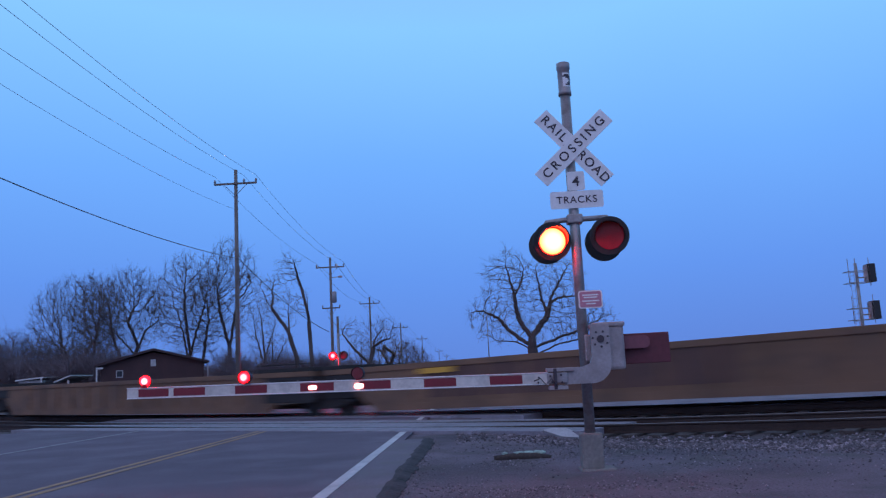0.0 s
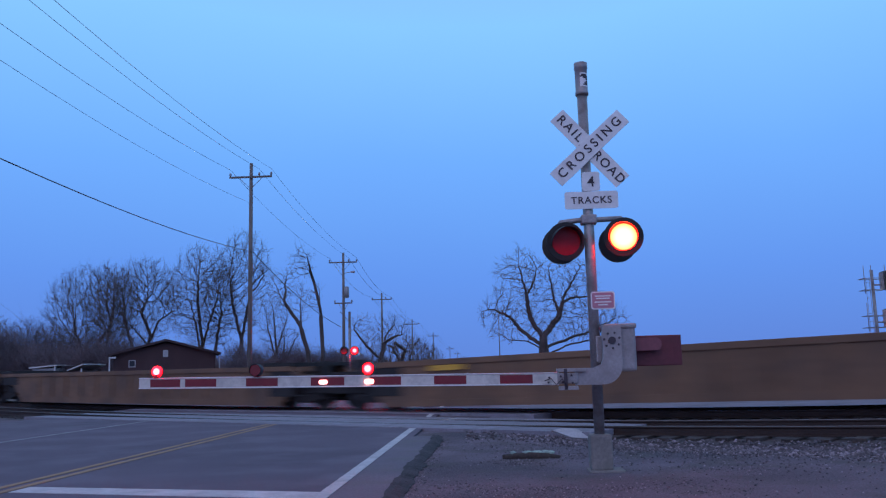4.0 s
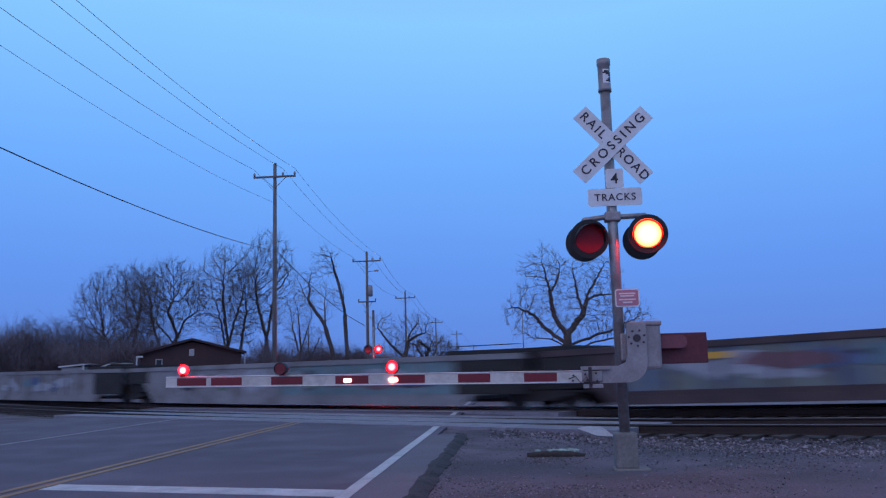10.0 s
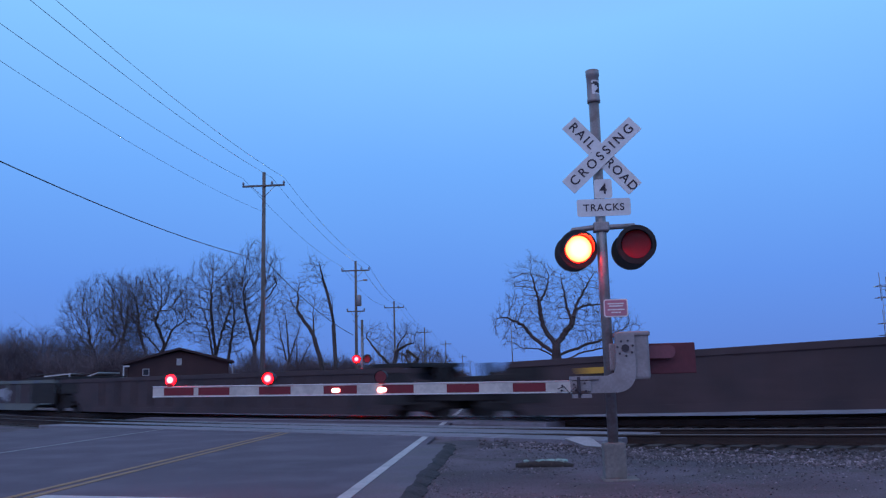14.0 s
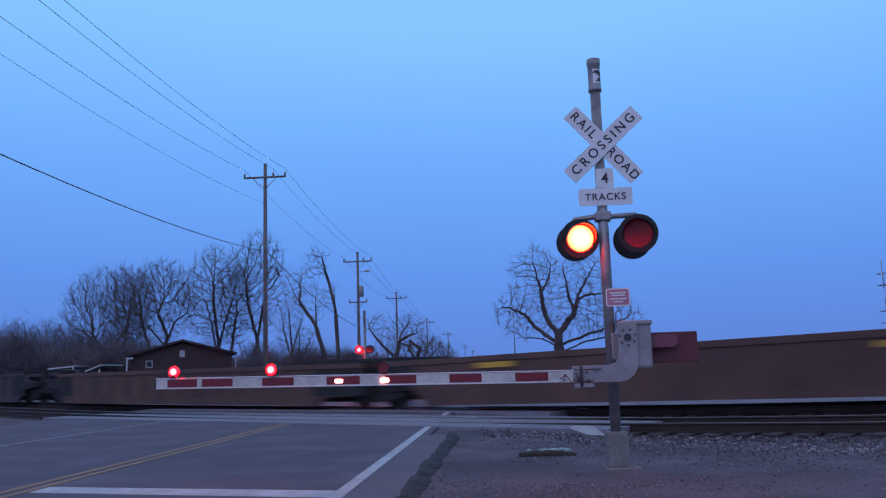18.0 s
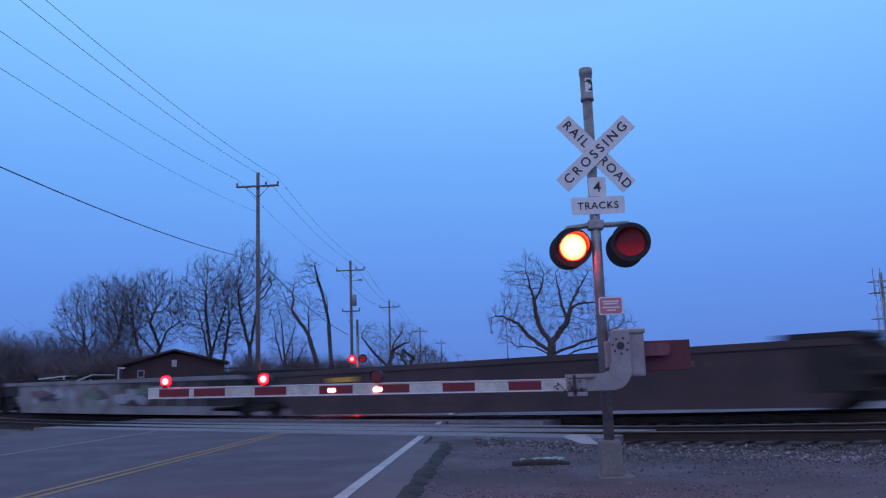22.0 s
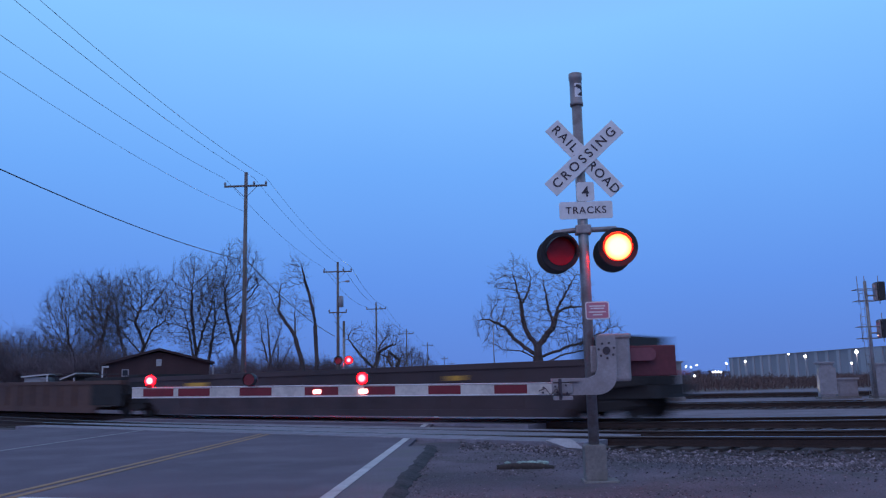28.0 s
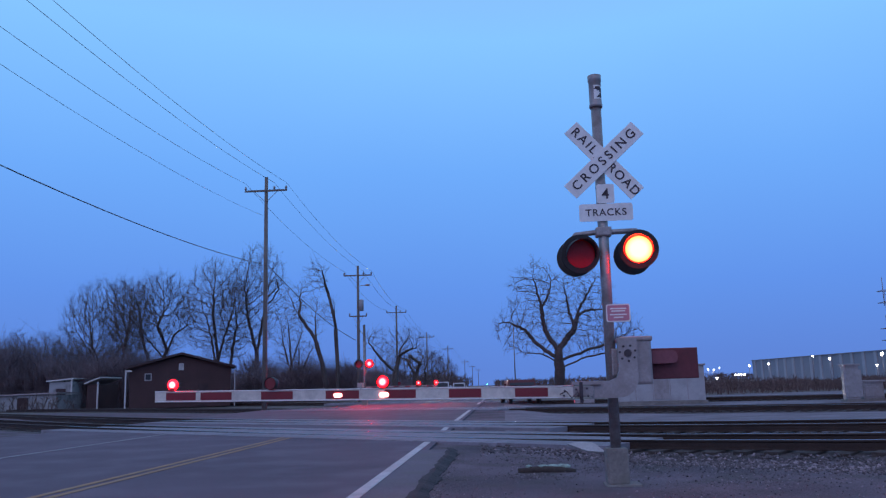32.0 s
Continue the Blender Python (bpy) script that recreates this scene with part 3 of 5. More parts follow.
def crossing_signal():
    base = Vector((1.35, 10.62, -0.03))
    sig = thing("crossing_signal", "grey crossing mast with crossbuck and flashing red lights on concrete", "crossing signal", at=base)
    bm = boxed(-0.135, 0.135, -0.135, 0.135, 0.0, 0.43, bevel=0.028)
    part("foundation", bm, M["concrete"], sig, "chipped square concrete foundation")
    bm = boxed(-0.16, 0.27, -0.20, 0.20, -0.06, 0.005, bevel=0.012)
    part("footing", bm, M["concrete"], sig, "thin concrete pad, broken at its edge")
    bm = tubed([(0, 0, 0.40), (0, 0, 4.86)], 0.066, 20)
    part("mast", bm, M["galv"], sig, "grey tubular steel mast")
    bm = bmesh.new()
    tube(bm, [(0, 0, 4.80), (0, 0, 4.84), (0, 0, 4.85), (0, 0, 5.15), (0, 0, 5.16), (0, 0, 5.24), (0, 0, 5.25)], [0.086, 0.086, 0.080, 0.080, 0.088, 0.088, 0.05], 20)
    part("mast_cap", bm, M["alu"], sig, "pale sleeve at the mast's top")
    bm = bmesh.new()
    dark = ("......", ".####.", "######", "..####", "....##", ".....#", "....##", "...###", "..####", "......")
    for row, line in enumerate(dark):
        for a, ch in enumerate(line):
            a0, a1 = radians(-108 + 13 * a), radians(-108 + 13 * (a + 1))
            z1 = 5.09 - 0.019 * row
            q = [bm.verts.new((0.0825 * math.cos(t), 0.0825 * math.sin(t), z)) for t, z in ((a0, z1 - 0.019), (a1, z1 - 0.019), (a1, z1), (a0, z1))]
            bm.faces.new(q).material_index = 0 if ch == "#" else 1
    part("sticker", bm, [M["letter"], M["white"]], sig, "black and white sticker")
    # crossbuck: two boards at right angles
    cz = 4.06
    for sgn, words in ((1, ("CROS", "SING")), (-1, ("RAIL", "ROAD"))):
        y = -0.105 if sgn > 0 else -0.085
        m = pose(0.05, y, cz, 0, -42.3 if sgn > 0 else 48.5, 0)
        bm = boxed(-0.61, 0.61, -0.006, 0.006, -0.115, 0.115, bevel=0.004)
        blade = part("crossbuck_blade", bm, M["white"], sig, "white board lettered " + ("CROSSING" if sgn > 0 else "RAIL ROAD"), at=m)
        if sgn > 0:
            lettering("CROSSING", 0.168, pose(0, -0.009, 0, 0, 0, 0), blade, 1.47)
        else:
            lettering("RAIL", 0.165, pose(-0.36, -0.009, 0), blade, 1.32)
            lettering("ROAD", 0.165, pose(0.355, -0.009, 0), blade, 1.22)
    bm = boxed(-0.09, 0.12, -0.10, -0.05, cz - 0.05, cz + 0.05, bevel=0.01)
    part("bracket", bm, M["galv"], sig)
    # track count sign
    bm = prism(bmesh.new(), rounded(0.225, 0.25, 0.03), -0.085, -0.078, m=Matrix.Translation((0.045, 0, 3.62)))
    s4 = part("number_plate", bm, M["white"], sig, "small white plate with the figure 4")
    lettering("4", 0.19, pose(0.045, -0.088, 3.61), s4)
    bm = prism(bmesh.new(), rounded(0.68, 0.225, 0.03), -0.088, -0.080, m=Matrix.Translation((0.04, 0, 3.375)))
    st = part("tracks_plate", bm, M["white"], sig, "white plate lettered TRACKS")
    lettering("TRACKS", 0.128, pose(0.04, -0.091, 3.37), st, 1.15)
    bm = tubed([(-0.05, -0.06, 3.7), (-0.07, -0.06, 3.7)], 0.02, 8)
    part("bolt", bm, M["black"], sig)
    # light arms and heads
    bm = bmesh.new()
    tube(bm, [(-0.39, 0.04, 3.06), (-0.36, 0.02, 3.11), (-0.12, 0.0, 3.13), (0.12, 0.0, 3.13), (0.42, 0.02, 3.14), (0.46, 0.04, 3.10)], 0.034, 12)
    part("light_arm", bm, M["galv"], sig, "bent pipe carrying both lights")
    bm = boxed(-0.10, 0.10, -0.09, 0.09, 3.07, 3.19, bevel=0.02)
    part("junction_box", bm, M["galv"], sig)
    lamp_head(sig, Matrix.Translation((-0.315, -0.10, 2.845)) @ pose(0, 0, 0, 6, 0, 6), 0, M["lamp_on"])
    lamp_head(sig, Matrix.Translation((0.42, -0.10, 2.88)) @ pose(0, 0, 0, 6, 0, -10), 1, M["lamp_on"])
    # rear pair, facing the far side
    for x in (-0.335, 0.41):
        bm = bmesh.new()
        tube(bm, [(0, 0.0, 0), (0, 0.02, 0)], 0.25, 32)
        tube(bm, [(0, 0.02, 0), (0, 0.20, 0)], 0.16, 24)
        part("rear_light", bm, M["black"], sig, "black light unit facing away", at=(x, 0.34, 2.86))
    # notice plate
    bm = prism(bmesh.new(), rounded(0.30, 0.225, 0.03), -0.10, -0.094, m=Matrix.Translation((0.115, 0, 2.08)))
    nb = part("notice_frame", bm, M["white"], sig, "small notice plate with a pale border")
    bm = prism(bmesh.new(), rounded(0.27, 0.195, 0.022), -0.104, -0.1005, m=Matrix.Translation((0.115, 0, 2.08)))
    part("notice_face", bm, M["info"], nb)
    for w, z in ((0.20, 2.075), (0.17, 2.045), (0.21, 2.00), (0.12, 1.965)):
        part("notice_line", boxed(0.115 - w / 2, 0.115 + w / 2, -0.107, -0.1045, z + 0.052, z + 0.068), M["white"], nb, "unreadable line of writing")
    bm = boxed(0.0, 0.14, -0.095, -0.05, 2.06, 2.10)
    part("notice_bracket", bm, M["galv"], sig)
    return sig


def gate():
    """The gate mechanism with its arm and counterweight, clamped to the mast."""
    g = thing("crossing_gate", "grey gate machine with a lowered red and white striped arm", "crossing gate", at=(1.35, 10.62, -0.03))
    bm = boxed(0.10, 0.47, -0.26, 0.16, 1.19, 1.74, bevel=0.035)
    body = part("gate_machine", bm, M["alu"], g, "rounded grey metal machine housing")
    bm = boxed(0.08, 0.485, -0.28, 0.18, 1.715, 1.775, bevel=0.02)
    part("housing_lid", bm, M["alu"], body)
    bm = boxed(0.0, 0.12, -0.08, 0.08, 1.30, 1.64, bevel=0.02)
    part("clamp", bm, M["galv"], g, "steel clamp round the mast")
    # crank arm: upright plate that bends into the arm's socket
    out = []
    for i in range(9):
        a = radians(-90 * i / 8)
        out.append((0.04 + 0.24 * math.cos(a), 1.28 + 0.24 * math.sin(a)))
    outline = [(0.28, 1.75), (0.05, 1.75), (0.05, 1.36), (0.02, 1.28), (-0.06, 1.245), (-0.30, 1.245), (-0.30, 1.04)] + out[::-1]
    bm = prism(bmesh.new(), outline, -0.34, -0.28)
    crank = part("crank_arm", bm, M["alu"], g, "bent pale grey crank plate")
    bm = bmesh.new()
    tube(bm, [(0.165, -0.34, 1.57), (0.165, -0.365, 1.57)], 0.045, 16)
    part("hub", bm, M["letter"], crank, "dark hub bolt")
    for i in range(7):
        a = 2 * math.pi * i / 7 + 0.3
        px, pz = 0.165 + 0.095 * math.cos(a), 1.57 + 0.095 * math.sin(a)
        part("bolt", tubed([(px, -0.34, pz), (px, -0.352, pz)], 0.014, 8), M["letter"], crank)
    # socket with clamps
    part("socket", boxed(-0.52, -0.27, -0.37, -0.25, 1.06, 1.19, bevel=0.01), M["galv"], g)
    for x0, x1, z0, z1 in ((-0.52, -0.18, 1.20, 1.245), (-0.50, -0.27, 0.985, 1.03)):
        part("socket_plate", boxed(x0, x1, -0.39, -0.24, z0, z1, bevel=0.006), M["alu"], g)
    part("socket_bar", boxed(-0.44, -0.40, -0.395, -0.37, 0.99, 1.24, bevel=0.005), M["letter"], g)
    for x, z in ((-0.48, 1.15), (-0.46, 1.08), (-0.35, 1.16), (-0.34, 1.07), (-0.62, 1.14), (-0.63, 1.08)):
        part("bolt", tubed([(x, -0.37, z), (x, -0.40, z)], 0.013, 8), M["letter"], g)
    part("wire", tubed([(-0.40, -0.40, 1.02), (-0.47, -0.42, 1.12), (-0.54, -0.42, 1.05), (-0.60, -0.41, 1.13), (-0.68, -0.40, 1.10)], 0.007, 6), M["letter"], g)
    # counterweight behind the machine
    cw = part("counterweight", boxed(0.44, 1.08, 0.02, 0.10, 1.25, 1.63, bevel=0.012), M["cw_red"], g, "dark red counterweight plate")
    part("counterweight_arm", prism(bmesh.new(), [(x + 0.62, z + 1.52) for x, z in rounded(0.38, 0.16, 0.07, 6)], -0.10, 0.015), M["cw_pale"], cw, "blunt arm end bolted to the plate")
    # the arm, seen level; stripes as set-in pieces
    y0, y1 = -0.36, -0.33
    zc = lambda x: 1.125 + (x + 0.6) * -0.0129
    X = lambda u: -5.85 + (u - 272) * (5.28 / 728)
    h = lambda x: 0.064 + 0.005 * (x + 5.9) / 5.3
    xa, xb = X(272), -0.50
    bm = prism(bmesh.new(), [(xa, zc(xa) - h(xa)), (xb, zc(xb) - h(xb)), (xb, zc(xb) + h(xb)), (xa, zc(xa) + h(xa))], y0, y1)
    # the arm points a little away from the road's cross line
    seat = Matrix.Translation((-0.50, -0.345, 0))
    arm = part("gate_arm", bm, M["arm_white"], g, "long white arm with red stripes", at=seat @ pose(0, 0, 0, 0, 0, -3.4) @ seat.inverted())
    for p0, p1 in ((293, 348), (357, 414), (468, 525), (584, 643), (688, 742), (799, 854), (911, 966)):
        a, b = X(p0), X(p1)
        bm = prism(bmesh.new(), [(a, zc(a) - h(a) + 0.016), (b, zc(b) - h(b) + 0.016), (b, zc(b) + h(b) - 0.016), (a, zc(a) + h(a) - 0.016)], y0 - 0.004, y0 + 0.002)
        part("stripe", bm, M["arm_red"], arm, "red reflective stripe")
    for z_s in (-1, 1):
        bm = bmesh.new()
        tube(bm, [(xa, y0 - 0.003, zc(xa) + z_s * h(xa)), (xb, y0 - 0.003, zc(xb) + z_s * h(xb))], 0.007, 6)
        part("edge_rib", bm, M["white"], arm)
    for u in (352, 418, 528, 580, 646, 745, 857, 972):
        x = X(u)
        bm = tubed([(x, y0 - 0.004, zc(x) + h(x) - 0.005), (x, y0 - 0.004, zc(x) + h(x) + 0.022)], 0.006, 6)
        part("clip", bm, M["galv"], arm)
    # arm lamps
    for u, phase in ((304, None), (488, 0), (687, 1)):
        x = X(u)
        z = zc(x) + h(x)
        bm = boxed(x - 0.035, x + 0.035, y0 - 0.02, y1 + 0.02, z, z + 0.045, bevel=0.006)
        lamp = part("arm_lamp", bm, M["lens_off"], arm, "small red lamp on the arm")
        bm = tubed([(0, 0.012, 0), (0, 0.05, 0)], 0.068, 16)
        part("lamp_case", bm, M["lens_off"], lamp, at=(x, y0 + 0.01, z + 0.085))
        if phase is None:
            bm = bmesh.new()
            tube(bm, [(0, -0.02, 0), (0, 0.0, 0)], [0.055, 0.072], 18)
            part("lamp_lens", bm, M["small_on"], lamp, "steady lit red lens", at=(x, y0 + 0.01, z + 0.085))
        else:
            lamp_disc(lamp, 0.072, (x, y0 - 0.075, z + 0.085), M["small_on"], phase)
            leak_shield(lamp, (x, y0 - 0.075, z + 0.085), 0.074)
    # glowing patches stand in for bright reflections off the arm's sheeting
    for u, r in ((606, 0.05), (687, 0.055)):
        x = X(u)
        bm = prism(bmesh.new(), rounded(2.2 * r, 1.1 * r, 0.5 * r), -0.004, 0.004, m=Matrix.Translation((x, y0 - 0.012, zc(x) - 0.008)))
        part("sheeting_glint", bm, M["glint_on"], arm, "small glowing patch painted as a bright glint on the arm's sheeting")
    return g


def debris():
    d = thing("log", "weathered log lying on gravel with pale green glass bits", "log", at=(0.58, 12.3, -0.09))
    bm = bmesh.new()
    tube(bm, [(-0.42, 0.0, 0.05), (-0.1, 0.02, 0.07), (0.2, 0.0, 0.06), (0.40, -0.03, 0.05)], [0.05, 0.06, 0.055, 0.03], 10)
    part("trunk_piece", bm, M["log"], d)
    rng = random.Random(8)
    for i in range(34):
        x, y, r = rng.choice((-0.05, 0.22)) + rng.gauss(0, 0.08), rng.uniform(0.02, 0.16), rng.uniform(0.022, 0.058)
        bm = bmesh.new()
        bmesh.ops.create_icosphere(bm, subdivisions=1, radius=r)
        for v in bm.verts:
            v.co = Vector((v.co.x * rng.uniform(.7, 1.3), v.co.y, v.co.z * 0.6))
        part("shard", bm, M["green_bits"], d, at=(x, y, 0.115))
    bm = prism(bmesh.new(), [(-0.34, 0.10), (-0.12, 0.14), (0.12, 0.12), (0.33, -0.03), (0.34, -0.14), (0.02, -0.10)], -0.03, 0.03)
    slab = part("concrete_slab", bm, M["pale_slab"])
    slab.matrix_basis = pose(1.50, 16.2, -0.02, -48, 0, 4)
    tagged(slab, "pale broken concrete slab at the crossing's edge", "slab")


crossing_signal()
gate()
debris()

# ---- far signal, rail signals, huts ----
def far_signal(at, label):
    f = thing("far_crossing_signal", label, "crossing signal", at=at)
    part("mast", tubed([(0, 0, 0), (0, 0, 4.6)], 0.07, 12), M["galv"], f)
    part("foundation", boxed(-0.2, 0.2, -0.2, 0.2, -0.2, 0.4, bevel=0.03), M["concrete"], f)
    part("light_arm", tubed([(-0.42, 0, 3.0), (0.42, 0, 3.0)], 0.035, 8), M["galv"], f)
    for x, ph in ((-0.39, 0), (0.39, 1)):
        lamp_head(f, Matrix.Translation((x, -0.08, 2.95)), ph, M["far_red"], 1.3)
    part("gate_machine", boxed(-0.5, -0.1, -0.2, 0.2, 0.9, 1.6, bevel=0.03), M["alu"], f)
    arm = part("gate_arm", boxed(0.1, 5.3, 0.0, 0.04, 1.22, 1.33), M["arm_far"], f, "lowered striped arm of the far gate")
    for k in range(6):
        part("stripe", boxed(0.5 + 0.8 * k, 0.9 + 0.8 * k, -0.004, 0.0, 1.235, 1.315), M["arm_red"], arm)
    for x, ph in ((2.54, 0), (3.93, 1), (5.19, None)):
        lamp = part("arm_lamp", boxed(x - 0.05, x + 0.05, 0.0, 0.06, 1.33, 1.42), M["lens_off"], arm)
        if ph is None:
            part("lamp_lens", tubed([(0, -0.05, 0), (0, 0.0, 0)], 0.11, 12), M["far_small"], lamp, "steady lit red lens", at=(x, 0.0, 1.49))
        else:
            lamp_disc(lamp, 0.11, (x, -0.12, 1.49), M["far_small"], ph)
            leak_shield(lamp, (x, -0.12, 1.49), 0.113)
            part("lamp_case", tubed([(x, 0.012, 1.49), (x, 0.05, 1.49)], 0.115, 14), M["black"], lamp)
    return f


far_signal((-10.0, 60.0, 0.0), "far crossing mast with flashing red lights beside the road")


def rail_signal(at):
    r = thing("rail_signal", "railway signal mast with two hooded heads and a caged ladder", "rail signal", at=at)
    part("mast", tubed([(0, 0, -0.2), (0, 0, 4.78)], [0.075, 0.06], 12), M["galv"], r)
    part("base", boxed(-0.35, 0.35, -0.35, 0.35, -0.4, 0.25, bevel=0.03), M["concrete"], r)
    for x in (-0.20, -0.06):
        part("ladder_rail", tubed([(x, 0.1, 0.2), (x, 0.1, 4.5)], 0.008, 6), M["galv"], r)
    for i in range(14):
        part("rung", tubed([(-0.20, 0.1, 0.4 + 0.3 * i), (-0.06, 0.1, 0.4 + 0.3 * i)], 0.008, 6), M["galv"], r)
    for z in (2.55, 4.0):
        for dz in (0.0, 0.45):
            part("cage_bar", tubed([(-0.38, -0.2, z + dz), (-0.38, 0.35, z + dz), (0.42, 0.35, z + dz), (0.42, -0.2, z + dz), (-0.38, -0.2, z + dz)], 0.014, 6), M["galv"], r)
        for x in (-0.38, -0.10, 0.42):
            part("cage_post", tubed([(x, -0.2, z - 0.15), (x, -0.2, z + 0.95)], 0.014, 6), M["galv"], r)
        part("bracket", tubed([(0, 0, z + 0.2), (0.40, 0, z + 0.2)], 0.03, 8), M["galv"], r)
        head = part("signal_head", boxed(0.33, 0.40, -0.14, 0.14, z + 0.02, z + 0.68, bevel=0.02), M["galv"], r, "grey signal head")
        part("hood_shield", boxed(0.41, 0.66, -0.24, 0.24, z + 0.0, z + 0.72, bevel=0.03), M["black"], head, "dark hooded shield")
    return r


rail_signal(Vector((15.02, 33.0, -0.05)))


def hut(at, w, d, h, label, material="hut"):
    b = thing("signal_hut", label, "hut", at=at)
    part("wall", boxed(-w / 2, w / 2, -d / 2, d / 2, 0.0, h, bevel=0.02), M[material], b)
    part("roof", boxed(-w / 2 - 0.08, w / 2 + 0.08, -d / 2 - 0.08, d / 2 + 0.08, h, h + 0.10, bevel=0.02), M["alu"], b)
    part("door", boxed(-0.42, 0.42, -d / 2 - 0.03, -d / 2 - 0.002, 0.1, h - 0.2, bevel=0.01), M["alu"], b)
    part("base", boxed(-w / 2 - 0.1, w / 2 + 0.1, -d / 2 - 0.1, d / 2 + 0.1, -0.4, 0.0), M["concrete"], b)
    for i in range(1, 5):
        x = -w / 2 + w * i / 5
        part("seam", boxed(x - 0.02, x + 0.02, -d / 2 - 0.012, -d / 2 - 0.001, 0.05, h - 0.05), M["alu"], b)


hut((9.0, 50.0, 0.05), 4.9, 2.2, 1.95, "pale grey metal signal hut beside the tracks")
hut((17.15, 43.0, 0.05), 0.62, 0.6, 1.62, "small grey metal signal cabinet beside the tracks", "alu")
hut((18.3, 43.6, 0.05), 1.0, 0.8, 0.8, "low grey metal signal cabinet beside the tracks", "alu")
hut((19.5, 42.4, 0.05), 0.6, 0.6, 1.5, "narrow grey metal signal cabinet beside the tracks", "alu")


# ---- utility poles and wires ----
def utility_pole(x, y, h, arm, second=False, transformer=False, group="poles along the road", turn=0):
    p = thing("utility_pole", "weathered grey wooden utility pole with a crossarm", "utility pole", at=Matrix.Translation((x, y, ground_z(x, y))) @ pose(0, 0, 0, 0, 0, turn), group=group)
    part("pole", tubed([(0, 0, -0.3), (0, 0, h)], [0.17, 0.11], 12), M["pole"], p)
    arms = [(h - 0.95, arm)] + ([(h - 4.9, arm * 0.62)] if second else [])
    for z, w in arms:
        part("crossarm", boxed(-w / 2, w / 2, -0.16, -0.05, z - 0.06, z + 0.06, bevel=0.01), M["pole"], p)
        for sx in (-1, 1):
            part("brace", tubed([(sx * 0.06, -0.1, z - 0.75), (sx * w * 0.27, -0.1, z - 0.05)], 0.02, 6), M["galv"], p)
        for fx in (-0.48, 0.48) + ((0.2,) if z > h - 2 else ()):
            part("insulator", tubed([(fx * w, -0.1, z + 0.05), (fx * w, -0.1, z + 0.17), (fx * w, -0.1, z + 0.30)], [0.03, 0.09, 0.05], 8), M["insul"], p)
    if transformer:
        part("transformer", tubed([(0.32, -0.1, h - 4.4), (0.32, -0.1, h - 4.35), (0.32, -0.1, h - 3.4), (0.32, -0.1, h - 3.3)], [0.15, 0.24, 0.24, 0.1], 12), M["insul"], p, "grey can transformer")
        part("lamp_arm", tubed([(0, -0.05, h - 2.0), (0.9, -0.1, h - 1.9)], 0.03, 6), M["galv"], p)
        part("street_lamp_head", boxed(0.75, 1.15, -0.2, 0.0, h - 2.0, h - 1.82, bevel=0.03), M["galv"], p)
    return p


POLES = [(-15.4, 2.0, 15.4, 2.9), (-15.3, 53.0, 15.5, 2.85), (-13.7, 79.0, 13.05, 2.75), (-14.7, 116.0, 12.6, 2.8), (-14.9, 165.0, 11.9, 2.8),
         (-15.0, 230.0, 12.3, 2.8), (-15.0, 330.0, 11.5, 2.8), (-15.4, 420.0, 11.5, 2.8), (-15.4, 520.0, 11.5, 2.8)]
for i, (x, y, h, a) in enumerate(POLES):
    utility_pole(x, y, h, a, second=i == 2 or i == 4, transformer=i == 2)
bare = thing("short_pole", "bare short wooden pole beside the road", "utility pole", at=(-13.3, 80.0, 0))
part("pole", tubed([(0, 0, -0.3), (0, 0, 7.3)], [0.15, 0.12], 8), M["pole"], bare)


def sag_line(a, b, sag, n=18):
    a, b = Vector(a), Vector(b)
    return [a.lerp(b, i / n) + Vector((0, 0, -4 * sag * (i / n) * (1 - i / n))) for i in range(n + 1)]


def wire(name, a, b, sag, r, label):
    w = part(name, tubed(sag_line(a, b, sag), r, 5), M["cable"])
    tagged(w, label, "cable")


for (x0, y0, h0, a0), (x1, y1, h1, a1) in zip(POLES, POLES[1:]):
    for f in (-0.48, 0.2, 0.48):
        wire("power_wire", (x0 + f * a0, y0 - 0.1, h0 - 0.62), (x1 + f * a1, y1 - 0.1, h1 - 0.62), 1.08 * min(1, (y1 - y0) / 50), 0.0105 if y0 < 60 else 0.015, "thin power wire between poles")
wire("power_wire", (-15.4, 2.0, 12.6), (-15.3, 53.0, 12.6), 1.1, 0.008, "thin power wire between poles")
wire("telephone_cable", (-15.2, 2.0, 9.3), (-15.15, 53.0, 9.35), 1.08, 0.021, "thick black telephone cable between poles")
wire("telephone_cable", (-15.15, 53.0, 9.35), (-14.0, 79.0, 5.8), 0.5, 0.03, "thick black telephone cable between poles")
wire("telephone_cable", (-14.0, 79.0, 7.2), (-14.5, 116.0, 5.6), 0.7, 0.03, "thick black telephone cable between poles")


# ---- bare trees ----
def branch_mesh(segs, sides_of):
    verts, faces = [], []
    for p, q, r0, r1 in segs:
        d = q - p
        if d.length < 1e-5:
            continue
        u = d.orthogonal().normalized()
        v = d.normalized().cross(u)
        n = sides_of(r0)
        b = len(verts)
        if r0 > 0.08:
            p, q = p - d.normalized() * r0 * 0.35, q + d.normalized() * r1 * 0.2
        for c, r in ((p, r0), (q, r1)):
            for k in range(n):
                a = 2 * math.pi * k / n
                verts.append(c + r * (math.cos(a) * u + math.sin(a) * v))
        for k in range(n):
            faces.append((b + k, b + (k + 1) % n, b + n + (k + 1) % n, b + n + k))
    return verts, faces


